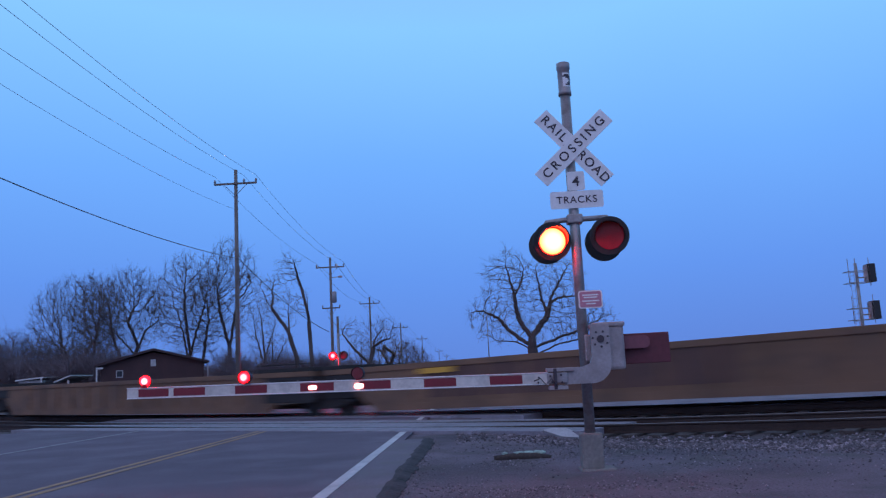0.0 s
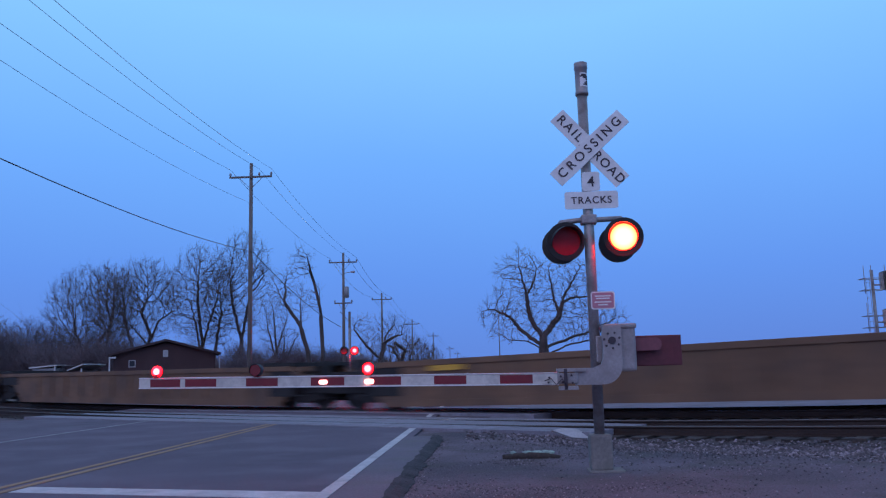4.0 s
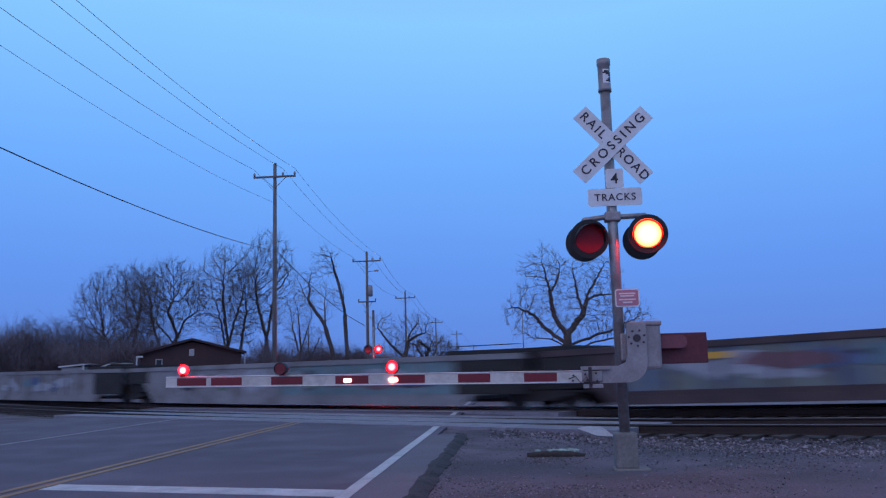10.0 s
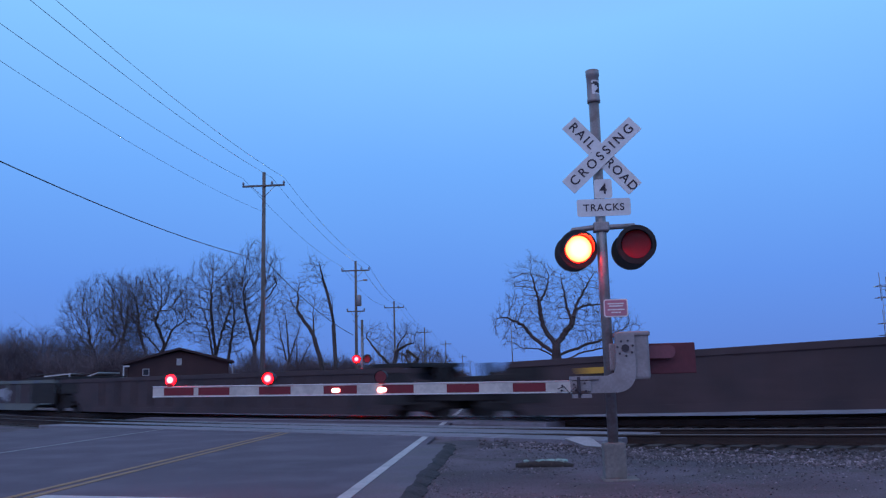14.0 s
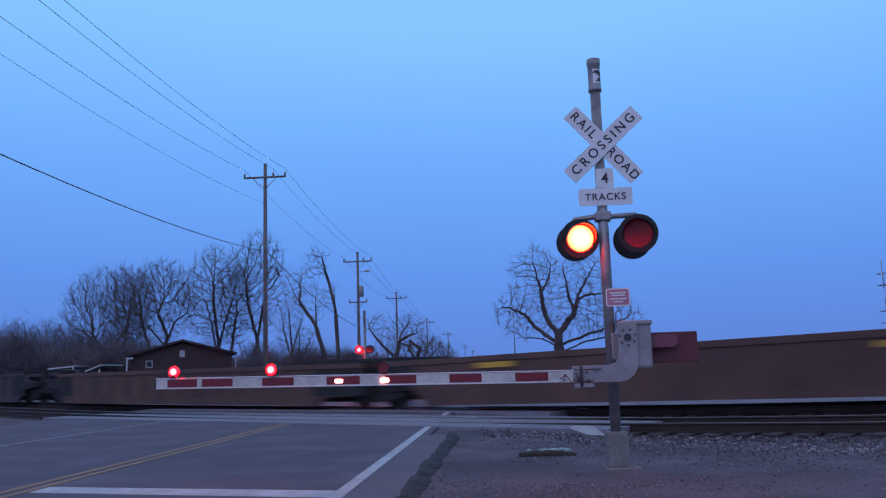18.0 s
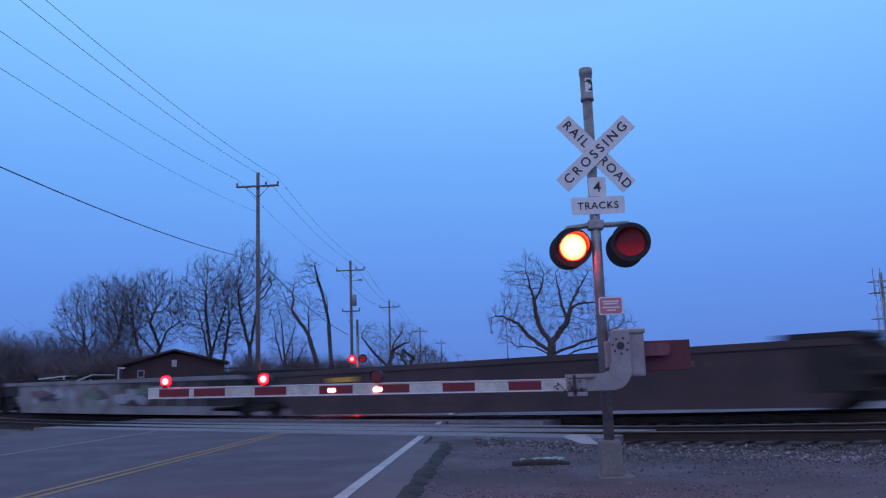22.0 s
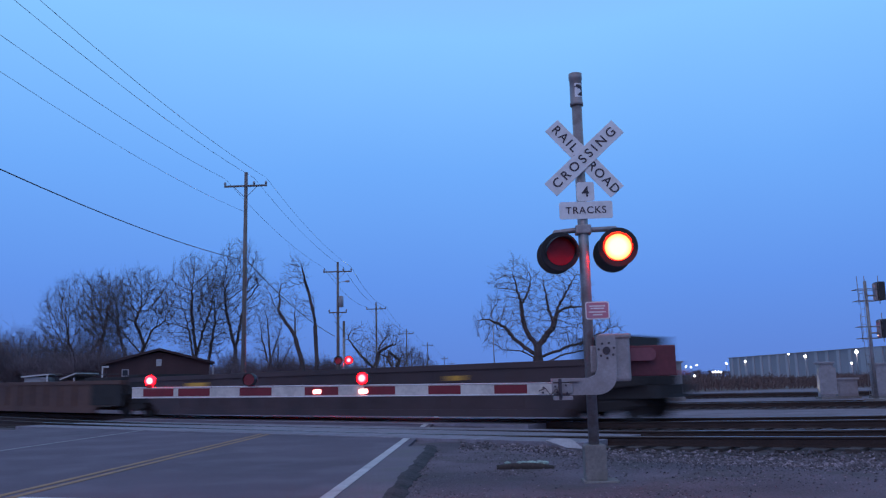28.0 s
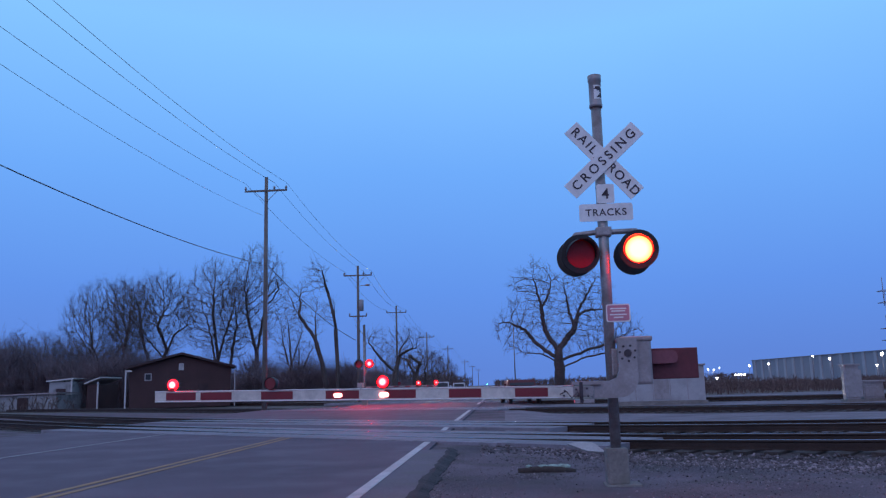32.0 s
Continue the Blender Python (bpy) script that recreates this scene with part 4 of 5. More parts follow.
def mesh_part(name, segs, sides_of, material, parent, label=""):
    verts, faces = branch_mesh(segs, sides_of)
    me = bpy.data.meshes.new(name)
    me.from_pydata(verts, [], faces)
    me.materials.append(material)
    ob = new(name, me)
    ob.parent = parent
    if label:
        ob["label"] = label
    return ob


def grow_tree(x, y, seed, stems, crowns, trunk=0.3, points=700, pitch=0.36, twig=0.0104, twigs=4, lift=0.22, limit=6500, label="bare winter tree with a rounded spreading crown", z=None):
    """A leafless tree that grows from its stems into its crown's room, branch by branch, towards free space.
    stems: lines of (x, z) or (x, y, z) from the foot; crowns: egg-shaped rooms as (x, z, width, height)."""
    rng = np.random.default_rng(seed)
    t = thing("tree", label, "tree", at=(x, y, ground_z(x, y) - 0.1 if z is None else z))
    node, up = [np.zeros(3)], [-1]
    for line in stems:
        pts = [np.array((p[0], 0.0, p[1]) if len(p) == 2 else p, float) for p in line]
        depth = rng.uniform(-0.35, 0.35)
        at = int(np.argmin([np.linalg.norm(q - pts[0]) for q in node]))
        last, far = node[at], np.linalg.norm(pts[-1] - pts[0])
        for p in pts[1:] if len(pts) > 1 else pts:
            p = p + np.array((0, depth * np.linalg.norm(p - pts[0]), 0))
            n = max(1, round(np.linalg.norm(p - last) / pitch))
            a0 = last
            for i in range(1, n + 1):
                q = a0 + (p - a0) * i / n + rng.normal(0, 0.05 * pitch + 0.012, 3)
                node.append(q)
                up.append(at)
                at = len(node) - 1
            last = node[at]
    goal = []
    for cx, cz, w, h in crowns:
        n = int(points * w * h / sum(c[2] * c[3] for c in crowns))
        v = rng.normal(size=(n, 3))
        v = v / np.linalg.norm(v, axis=1)[:, None] * (rng.uniform(0.02, 1.0, n) ** 0.42)[:, None]
        goal.append(v * np.array((w / 1.9, w / 2.2, h / 1.9)) + np.array((cx, 0, cz)))
    goal = np.concatenate(goal)
    pos = np.array(node)
    gap = np.linalg.norm(goal[:, None] - pos[None], axis=2)
    near, dist = gap.argmin(1), gap.min(1)
    for turn in range(110):
        if not len(goal) or len(pos) > limit:
            break
        pull = np.zeros((len(pos), 3))
        way = goal - pos[near]
        np.add.at(pull, near, way / np.maximum(np.linalg.norm(way, axis=1), 1e-6)[:, None])
        grown = np.unique(near)
        d = pull[grown]
        d = d / np.maximum(np.linalg.norm(d, axis=1), 1e-6)[:, None] + rng.normal(0, 0.15, d.shape) + np.array((0, 0, lift))
        fresh = pos[grown] + d / np.linalg.norm(d, axis=1)[:, None] * pitch
        base = len(pos)
        pos = np.concatenate((pos, fresh))
        up += grown.tolist()
        gap = np.linalg.norm(goal[:, None] - fresh[None], axis=2)
        k = gap.argmin(1)
        m = gap[np.arange(len(goal)), k]
        closer = m < dist
        near, dist = np.where(closer, base + k, near), np.where(closer, m, dist)
        keep = dist > pitch * 1.25
        goal, near, dist = goal[keep], near[keep], dist[keep]
    up = np.array(up)
    # even out the kinks along each branch
    for turn in range(2):
        mid = pos.copy()
        ends = np.bincount(up[1:], minlength=len(pos))
        total = np.zeros_like(pos)
        np.add.at(total, up[1:], pos[1:])
        inner = (ends > 0) & (np.arange(len(pos)) > 0)
        mid[inner] = 0.5 * pos[inner] + 0.25 * pos[up[inner]] + 0.25 * total[inner] / ends[inner][:, None]
        pos = mid
    load = np.zeros(len(pos))
    kids = np.bincount(up[up >= 0], minlength=len(pos))
    load[kids == 0] = 1.0
    for i in range(len(pos) - 1, 0, -1):
        load[up[i]] += load[i]
    power = math.log(max(load[0], 2)) / math.log(trunk / (twig * 1.25))
    radius = twig * 1.25 * np.maximum(load, 1) ** (1 / power)
    limbs, fine = [], []
    for i in range(1, len(pos)):
        j = up[i]
        r0 = min(radius[j], radius[i] * 1.25) if j else radius[i] * 1.3
        (limbs if radius[i] > 0.055 else fine).append((Vector(pos[j]), Vector(pos[i]), float(r0), float(radius[i])))
        if load[i] < 9:
            d = pos[i] - pos[j]
            for _ in range(twigs):
                e = pos[i] + (d / pitch * 1.1 + rng.normal(0, 0.52, 3) + np.array((0, 0, 0.35))) * pitch * rng.uniform(0.7, 1.9)
                fine.append((Vector(pos[i]), Vector(e), twig * 0.72, twig * 0.4))
    mesh_part("trunk", limbs, lambda r: 8 if r > 0.15 else 5, M["bark"], t, "dark bark trunk with its limbs")
    mesh_part("crown", fine, lambda r: 4 if r > 0.03 else 3, M["twig"], t, "fine bare twigs")
    return t


def tree_at(bearing, y, seed, stems, crowns, **k):
    """A tree on a bearing given as x over y from the viewer's spot."""
    return grow_tree(bearing * y, y, seed, stems, crowns, **k)


# the wood behind the house, from its far end towards the road
tree_at(-0.491, 104, 11, [[(0, 0), (0.3, 4.6), (-0.4, 7)], [(0.3, 4.6), (2.6, 8.6)], [(0.1, 3.2), (-2.6, 7.2)]], [(-0.4, 9.5, 10.4, 13.0)], trunk=0.26, points=3000)
tree_at(-0.466, 106, 12, [[(0, 0), (0.2, 5), (0.8, 8)]], [(0.5, 10.4, 7.6, 12.6)], trunk=0.21, points=1600)
tree_at(-0.4217, 98, 13, [[(0, 0), (0.1, 6.3)], [(0.1, 6.3), (1.6, 8.4), (3.0, 9.6)], [(0.1, 6.3), (-0.3, 9.4), (0.4, 11.2)], [(0.1, 6.0), (-1.6, 8.2)]],
        [(0.2, 10.8, 8.6, 10.0)], trunk=0.26, points=2500)
tree_at(-0.4364, 98, 14, [[(0, 0), (-0.2, 5.2), (-1.6, 8.6), (-2.0, 10.8)]], [(-2.0, 10.6, 5.2, 8.6)], trunk=0.19, points=1100)
tree_at(-0.350, 98, 15, [[(0, 0), (-0.3, 5.5), (-1.4, 9.5)], [(-0.2, 4.4), (1.0, 8.2), (1.9, 11)], [(-0.3, 5.5), (0.0, 10.5), (0.3, 13)]], [(0.1, 10.9, 8.4, 12.4)], trunk=0.28, points=2700)
tree_at(-0.333, 99, 16, [[(0, 0), (0.1, 5.0), (0.7, 9.0)]], [(0.5, 10.0, 4.6, 10.2)], trunk=0.19, points=840)
tree_at(-0.3024, 97, 17, [[(0, 0), (0.0, 6.0), (0.5, 11), (0.6, 14)], [(0.0, 6.0), (-1.0, 10), (-1.4, 13)]], [(0.6, 13.4, 6.4, 10.4), (0.4, 8.4, 4.4, 5)], trunk=0.26, points=2100, lift=0.3)
tree_at(-0.2553, 90, 18, [[(0, 0), (0, 4.6), (-0.3, 8.6), (-0.7, 10.2)], [(0, 3.6), (-1.1, 6.4), (-1.6, 9.2)], [(0, 4.4), (0.9, 7.4), (0.9, 8.8)]],
        [(-0.5, 6.9, 3.4, 6.6)], trunk=0.21, points=676, twigs=3, lift=0.5, label="bare tree with broken upright limbs")
tree_at(-0.2445, 90, 19, [[(0, 0), (0, 3.4), (-0.2, 6.8)], [(0, 3.0), (1.2, 5.2), (2.0, 6.0)]], [(0.3, 5.0, 3.0, 3.2)], trunk=0.17, points=390, twigs=3, lift=0.3, label="short bare tree with broken limbs")
tree_at(-0.2100, 85, 20, [[(0, 0), (-0.5, 3.9), (-1.2, 6.6), (-2.7, 8.8), (-3.9, 11.2), (-4.4, 12.4)], [(-2.7, 8.8), (-2.9, 10.9), (-2.6, 12.2)], [(-1.0, 6.0), (-1.3, 8.6), (-0.9, 10.3)]],
        [(-3.2, 10.2, 3.2, 4.2), (-1.4, 8.2, 2.0, 3.6)], trunk=0.23, points=624, twigs=3, lift=0.45, label="leaning bare tree with broken limbs")
tree_at(-0.1996, 85.5, 21, [[(0, 0), (-0.1, 4), (-0.5, 8.2), (-1.5, 11.9), (-2.9, 14.3)], [(-1.5, 11.9), (-1.6, 14.0)], [(-0.5, 8.0), (-0.1, 10.2)]],
        [(-2.1, 12.9, 2.6, 3.4), (-0.9, 9.4, 1.6, 3.4)], trunk=0.21, points=494, twigs=3, lift=0.45, label="leaning bare tree with broken limbs")
tree_at(-0.566, 108, 22, [[(0, 0), (0.2, 4), (0, 6.4)]], [(0, 6.6, 5.4, 6.4)], trunk=0.17, points=840)
tree_at(-0.60, 112, 23, [[(0, 0), (0, 4.0), (0.3, 7.8)]], [(0.1, 7.0, 4.4, 7.4)], trunk=0.17, points=760)
tree_at(-0.535, 110, 24, [[(0, 0), (0.2, 3.6)]], [(0, 5.8, 7.4, 6.8)], trunk=0.17, points=960)
# the old tree beyond the crossing
OLD_LIMBS = [[(0, 0), (0.05, 2.6), (0.0, 4.1)],
             [(0.0, 4.1), (-1.1, 6.1), (-1.35, 8.2), (-1.9, 10.4), (-1.95, 12.3)], [(-1.35, 8.2), (-0.5, 9.4), (-0.3, 10.6)],
             [(0.05, 4.3), (1.4, 5.9), (2.0, 7.6), (3.1, 9.6), (3.9, 10.9)], [(1.6, 6.4), (1.15, 7.6), (0.9, 9.3), (0.7, 10.5)], [(2.0, 7.3), (2.7, 7.7), (4.2, 7.8)],
             [(0.0, 3.7), (-1.8, 4.8), (-2.9, 6.2), (-4.3, 6.85), (-5.4, 6.8)], [(0.0, 3.1), (-1.35, 3.9), (-3.0, 4.1)],
             [(0.05, 3.2), (2.0, 3.9), (3.0, 4.3), (4.0, 4.5), (6.0, 5.5), (7.0, 5.9)], [(0.05, 2.7), (2.3, 3.5), (4.2, 3.85), (5.4, 4.3)]]
tree_at(0.0657, 75, 25, OLD_LIMBS, [(-1.6, 9.4, 5.4, 5.8), (2.4, 8.6, 5.8, 5.6), (-3.0, 6.2, 5.6, 5.0), (4.4, 5.6, 6.6, 4.0), (0.6, 6.2, 5.0, 4.4)],
        trunk=0.46, points=3000, pitch=0.27, twig=0.0085, twigs=3, lift=0.12, limit=9000, label="old bare tree with a thick trunk and wide crooked limbs")
# crooked trees and far trees along the road
tree_at(-0.131, 105, 41, [[(0, 0), (0.1, 3.6), (0.6, 6.0), (2.0, 8.2)], [(0.1, 3.6), (-1.6, 5.0), (-3.0, 7.0), (-2.6, 8.2)], [(0.5, 5.6), (2.6, 6.2), (4.0, 5.0)]],
        [(-1.6, 7.2, 4.4, 3.2), (1.8, 7.4, 4.4, 3.4)], trunk=0.40, points=240, lift=0.0, label="crooked pollarded tree beside the road")
tree_at(-0.108, 118, 42, [[(0, 0), (0.3, 3.0), (-1.0, 5.2), (-2.6, 5.8)], [(0.3, 3.0), (1.4, 5.4)]], [(0, 5.6, 6.6, 4.4)], trunk=0.34, points=260, lift=0.0, label="crooked pollarded tree beside the road")
for i, (b, y, h) in enumerate(((-0.094, 150, 8), (-0.085, 180, 9), (-0.078, 210, 9.5), (-0.07, 260, 10), (-0.062, 320, 10), (-0.14, 150, 8), (-0.118, 140, 7))):
    tree_at(b, y, 60 + i, [[(0, 0), (0.1, h * 0.35)]], [(0, h * 0.62, h * 0.72, h * 0.72)], trunk=0.25, points=260, pitch=0.5, twig=0.016)


def brush(name, x0, x1, y0, y1, h, count, seed, label, z=0.0, thick=0.03, clump=0.25, material="brush"):
    """Low leafless brush: many thin stems in one mesh."""
    rng = random.Random(seed)
    segs = []
    for i in range(count):
        x, y = rng.uniform(x0, x1), rng.uniform(y0, y1)
        hh = h * rng.uniform(0.45, 1.0) * max(0.2, 1 - clump + 1.6 * clump * noise.noise((x * 0.22, y * 0.12, seed)))
        p = Vector((x, y, ground_z(x, y) - 0.1 + z))
        d = Vector((rng.gauss(0, 0.25), rng.gauss(0, 0.25), 1))
        q = p + d * hh * 0.6
        segs.append((p, q, thick * 1.3, thick))
        for k in range(3):
            e = q + Vector((rng.gauss(0, 0.35), rng.gauss(0, 0.35), rng.uniform(0.3, 1.0))) * hh * 0.4
            segs.append((q, e, thick, thick * 0.4))
            for j in range(2):
                segs.append((q.lerp(e, 0.5), e + Vector((rng.gauss(0, 0.3), rng.gauss(0, 0.3), rng.uniform(-0.1, 0.4))) * hh * 0.35, thick * 0.6, thick * 0.3))
    verts, faces = branch_mesh(segs, lambda r: 3)
    me = bpy.data.meshes.new(name)
    me.from_pydata(verts, [], faces)
    me.materials.append(M[material])
    tagged(new(name, me), label, "brush", kind="stuff")


brush("brush_left", -105, -46, 92, 122, 11.5, 4600, 1, "leafless brush and saplings behind the sheds", clump=0.35, thick=0.017, material="brush_dark")
brush("brush_shed", -56, -37, 82, 92, 8.4, 3600, 9, "dense dark brush and saplings round the sheds", thick=0.02, clump=0.35, material="brush_dark")
brush("brush_front", -62, -39, 71, 75, 2.2, 90, 10, "thin leafless brush before the sheds", thick=0.03)
brush("brush_house", -40, -13.5, 86, 97, 6.6, 4600, 12, "thin leafless brush behind the house", thick=0.016, clump=0.4, material="brush_dark")
brush("brush_middle", -26, -14, 112, 138, 5.2, 1100, 2, "leafless brush under the roadside trees", thick=0.022, clump=0.45, material="brush_dark")
brush("brush_road", -26, -12, 150, 330, 6.5, 700, 3, "leafless roadside brush in the distance", thick=0.07)
brush("brush_far", -900, -60, 500, 620, 13, 3600, 4, "far leafless woods on the horizon", thick=0.14)
brush("brush_right", 15, 75, 62, 100, 1.55, 7500, 5, "brown brush across the dry field", thick=0.022)
brush("brush_right_far", -6, 500, 560, 640, 7, 4200, 6, "far leafless woods on the horizon", thick=0.14)


# ---- house and sheds ----
def house():
    h = thing("house", "low brown house with a shallow gabled roof beyond the tracks", "house", at=Matrix.Translation((-29.45, 75, -0.05)) @ pose(0, 0, 0, 0, 0, 21))
    w, d, e, r = 8.8, 5.0, 3.66, 4.80
    bm = prism(bmesh.new(), [(-w / 2, 0), (w / 2, 0), (w / 2, e), (0, r - 0.2), (-w / 2, e)], 0, d)
    part("wall", bm, M["house_wall"], h)
    for s in (-1, 1):
        bm = prism(bmesh.new(), [(0, r), (s * (w / 2 + 0.5), e - 0.16), (s * (w / 2 + 0.5), e - 0.02), (0, r + 0.16)], -0.5, d + 0.4)
        part("roof_slope", bm, M["shingle"], h)
        bm = prism(bmesh.new(), [(0, r - 0.05), (s * (w / 2 + 0.5), e - 0.22), (s * (w / 2 + 0.5), e - 0.05), (0, r + 0.12)], -0.54, -0.505)
        part("barge_board", bm, M["shingle"], h)
    win = part("window", boxed(-3.15, -2.55, -0.06, -0.003, 2.45, 3.10), M["hut"], h)
    part("pane", boxed(-3.07, -2.63, -0.07, -0.062, 2.53, 3.02), M["glass"], win)
    win = part("gable_vent", boxed(-0.22, 0.22, -0.06, -0.003, 3.35, 3.95), M["trim"], h, "pale louvred gable vent")
    for i in range(5):
        part("slat", boxed(-0.18, 0.18, -0.08, -0.061, 3.42 + 0.1 * i, 3.47 + 0.1 * i), M["hut"], win)
    part("door", boxed(1.5, 2.4, -0.05, -0.003, 0.1, 2.1), M["shingle"], h)
    part("downspout", boxed(-4.78, -4.66, -0.60, -0.48, 0, 3.25), M["trim"], h, "pale downspout at the corner")
    part("downspout", boxed(4.70, 4.80, -0.60, -0.48, 0, 3.25), M["hut"], h, "pale downspout at the corner")
    part("downspout_elbow", boxed(-4.78, -4.2, -0.60, -0.48, 3.26, 3.40), M["trim"], h)


def shed(x, y, w, h, roof, label, m="shed_wall"):
    s = thing("shed", label, "shed", at=(x, y, -0.05))
    part("wall", boxed(-w / 2, w / 2, 0, 4, 0, h), M[m], s)
    part("roof", prism(bmesh.new(), [(-w / 2 - 0.2, h), (w / 2 + 0.2, h + roof), (w / 2 + 0.2, h + roof + 0.12), (-w / 2 - 0.2, h + 0.12)], -0.3, 4.3), M["trim" if h > 2 else "alu"], s)
    if h > 2:
        part("post", boxed(w / 2 - 0.06, w / 2 + 0.06, -0.28, -0.16, 0, h + 0.2), M["trim"], s, "pale upright post")
    part("door", boxed(-0.5, 0.5, -0.03, -0.002, 0.05, min(2.0, h - 0.2)), M["shingle"], s)


house()
shed(-44.7, 75.5, 6.4, 1.4, 0.12, "long pale low shed behind thin brush")
shed(-43.8, 80.5, 2.4, 2.7, 0.2, "pale shed half hidden in brush")
shed(-38.5, 76.5, 1.15, 2.3, 0.55, "narrow dark shed with a pale slanting roof", "house_wall")
shed(-24.5, 120, 6.0, 2.6, 0.6, "pale shed among the trees")
shed(-32, 125, 7.0, 2.4, 0.4, "pale shed among the trees")


# ---- vehicles ----
def vehicle(name, x, y, turn, paint, label, L=4.7, W=1.85, H=1.6, cab=(-0.9, 1.2), hood=0.95, lights=True, rear=False, z=None, lamp="head_on", lamp_z=0.72):
    """A standing road vehicle; its front faces -y before the turn."""
    v = thing(name, label, "car", at=Matrix.Translation((x, y, (0.02 if z is None else z))) @ pose(0, 0, 0, 0, 0, turn))
    b = [(-L / 2, 0.35), (-L / 2, hood - 0.12), (-L / 2 + 0.15, hood), (L / 2 - 0.1, hood + 0.08), (L / 2, hood - 0.1), (L / 2, 0.35)]
    mm = Matrix(((0, 1, 0, 0), (1, 0, 0, 0), (0, 0, 1, 0), (0, 0, 0, 1)))
    bm = prism(bmesh.new(), b, -W / 2, W / 2, m=mm)
    bmesh.ops.bevel(bm, geom=list(bm.edges), offset=0.06, segments=2, affect="EDGES")
    body = part("body", bm, M[paint], v)
    c = [(cab[0] - 0.5, hood), (cab[0], H), (cab[1], H), (cab[1] + 0.35, hood + 0.05)]
    bm = prism(bmesh.new(), c, -W / 2 + 0.12, W / 2 - 0.12, m=mm)
    bmesh.ops.bevel(bm, geom=list(bm.edges), offset=0.05, segments=2, affect="EDGES")
    part("cab", bm, M[paint], v)
    q = [(cab[0] - 0.42, hood + 0.08), (cab[0] - 0.04, H - 0.10), (cab[0] - 0.07, H - 0.09), (cab[0] - 0.47, hood + 0.08)]
    part("windscreen", prism(bmesh.new(), q, -W / 2 + 0.22, W / 2 - 0.22, m=mm), M["glass"], v)
    part("bumper", boxed(-W / 2 + 0.05, W / 2 - 0.05, -L / 2 - 0.06, -L / 2 + 0.05, 0.36, 0.58, bevel=0.03), M["galv"], v)
    part("grille", boxed(-0.5, 0.5, -L / 2 - 0.02, -L / 2 + 0.02, 0.60, 0.80), M["black"], v)
    for sx in (-1, 1):
        lit = part("headlight", tubed([(sx * (W / 2 - 0.25), -L / 2 - 0.05, lamp_z), (sx * (W / 2 - 0.25), -L / 2 + 0.03, lamp_z)], 0.11, 12), M[lamp] if lights else M["alu"], v)
        # black tube added before the lens to keep its light forward
        bm = bmesh.new()
        ring = [[bm.verts.new((sx * (W / 2 - 0.25) + q * math.cos(2 * math.pi * i / 16), -L / 2 + dy, lamp_z + q * math.sin(2 * math.pi * i / 16))) for i in range(16)]
                for q, dy in ((0.115, -0.02), (0.13, -0.24), (0.14, -0.24), (0.14, -0.02))]
        for ra, rb in zip(ring, ring[1:]):
            for i in range(16):
                bm.faces.new((ra[i], ra[(i + 1) % 16], rb[(i + 1) % 16], rb[i]))
        part("beam_shroud", bm, M["black"], lit)
        part("tail_light", boxed(sx * (W / 2 - 0.16) - 0.08, sx * (W / 2 - 0.16) + 0.08, L / 2 - 0.02, L / 2 + 0.05, 0.72, 0.92), M["far_red"] if rear else M["lens_off"], v)
        part("mirror", boxed(sx * (W / 2 + 0.1) - 0.09, sx * (W / 2 + 0.1) + 0.09, cab[0] - 0.28, cab[0] - 0.18, hood + 0.06, hood + 0.22, bevel=0.02), M[paint], v)
        for yy in (-L / 2 + 0.85, L / 2 - 0.9):
            wh = part("wheel", tubed([(sx * (W / 2 - 0.22), yy, 0.34), (sx * (W / 2 + 0.01), yy, 0.34)], 0.34, 20), M["tyre"], v)
            part("rim", tubed([(sx * (W / 2 + 0.012), yy, 0.34), (sx * (W / 2 + 0.02), yy, 0.34)], 0.2, 16), M["galv"], wh)
    return v


vehicle("pickup_truck", 1.05, 56.5, 8, "car_red", "dark red pickup truck waiting with its lights on", L=5.4, W=2.05, H=1.52, cab=(-0.8, 0.7), hood=1.08, lights=True, z=-0.02, lamp="head_dim", lamp_z=0.95)
vehicle("suv", -7.73, 106, 3, "car_grey", "silver car waiting in the far lane with lit headlights", H=1.72, hood=1.04)
vehicle("car", -6.25, 118, 3, "car_grey", "pale car waiting in the far lane with lit headlights", H=1.60, hood=0.97)


# ---- distant right: warehouse, yard lamps ----
def warehouse():
    w = thing("warehouse", "long pale panelled warehouse far across the field", "building", at=Matrix.Translation((98.6, 340, 0)) @ pose(0, 0, 0, 0, 0, -83.6))
    part("wall", boxed(0, 106, 0, 30, 0, 8.0), M["ware_dark"], w)
    for i in range(14):
        x = 2 + i * 6.6
        part("wall_panel", boxed(x, x + 1.5, -0.3, -0.01, 0.0, 8.0), M["ware"], w)
    part("wall_panel", boxed(94, 105, -0.3, -0.01, 0.0, 8.1), M["ware"], w)
    part("roof", boxed(-0.3, 106.3, -0.4, 30.3, 8.0, 8.25), M["alu"], w)


warehouse()


def yard_lamp(bear, y, z, r=0.35, m="yard_on"):
    l = thing("yard_lamp", "tall yard lamp, lit white", "lamp", at=(bear * y, y, 0), group="yard lamps")
    part("post", tubed([(0, 0, -0.3), (0, 0, z)], 0.09, 6), M["galv"], l)
    r *= 0.72
    part("lamp_head", tubed([(0, -0.05, z - r), (0, -0.05, z + r)], r, 10), M[m], l, "lit lamp head")


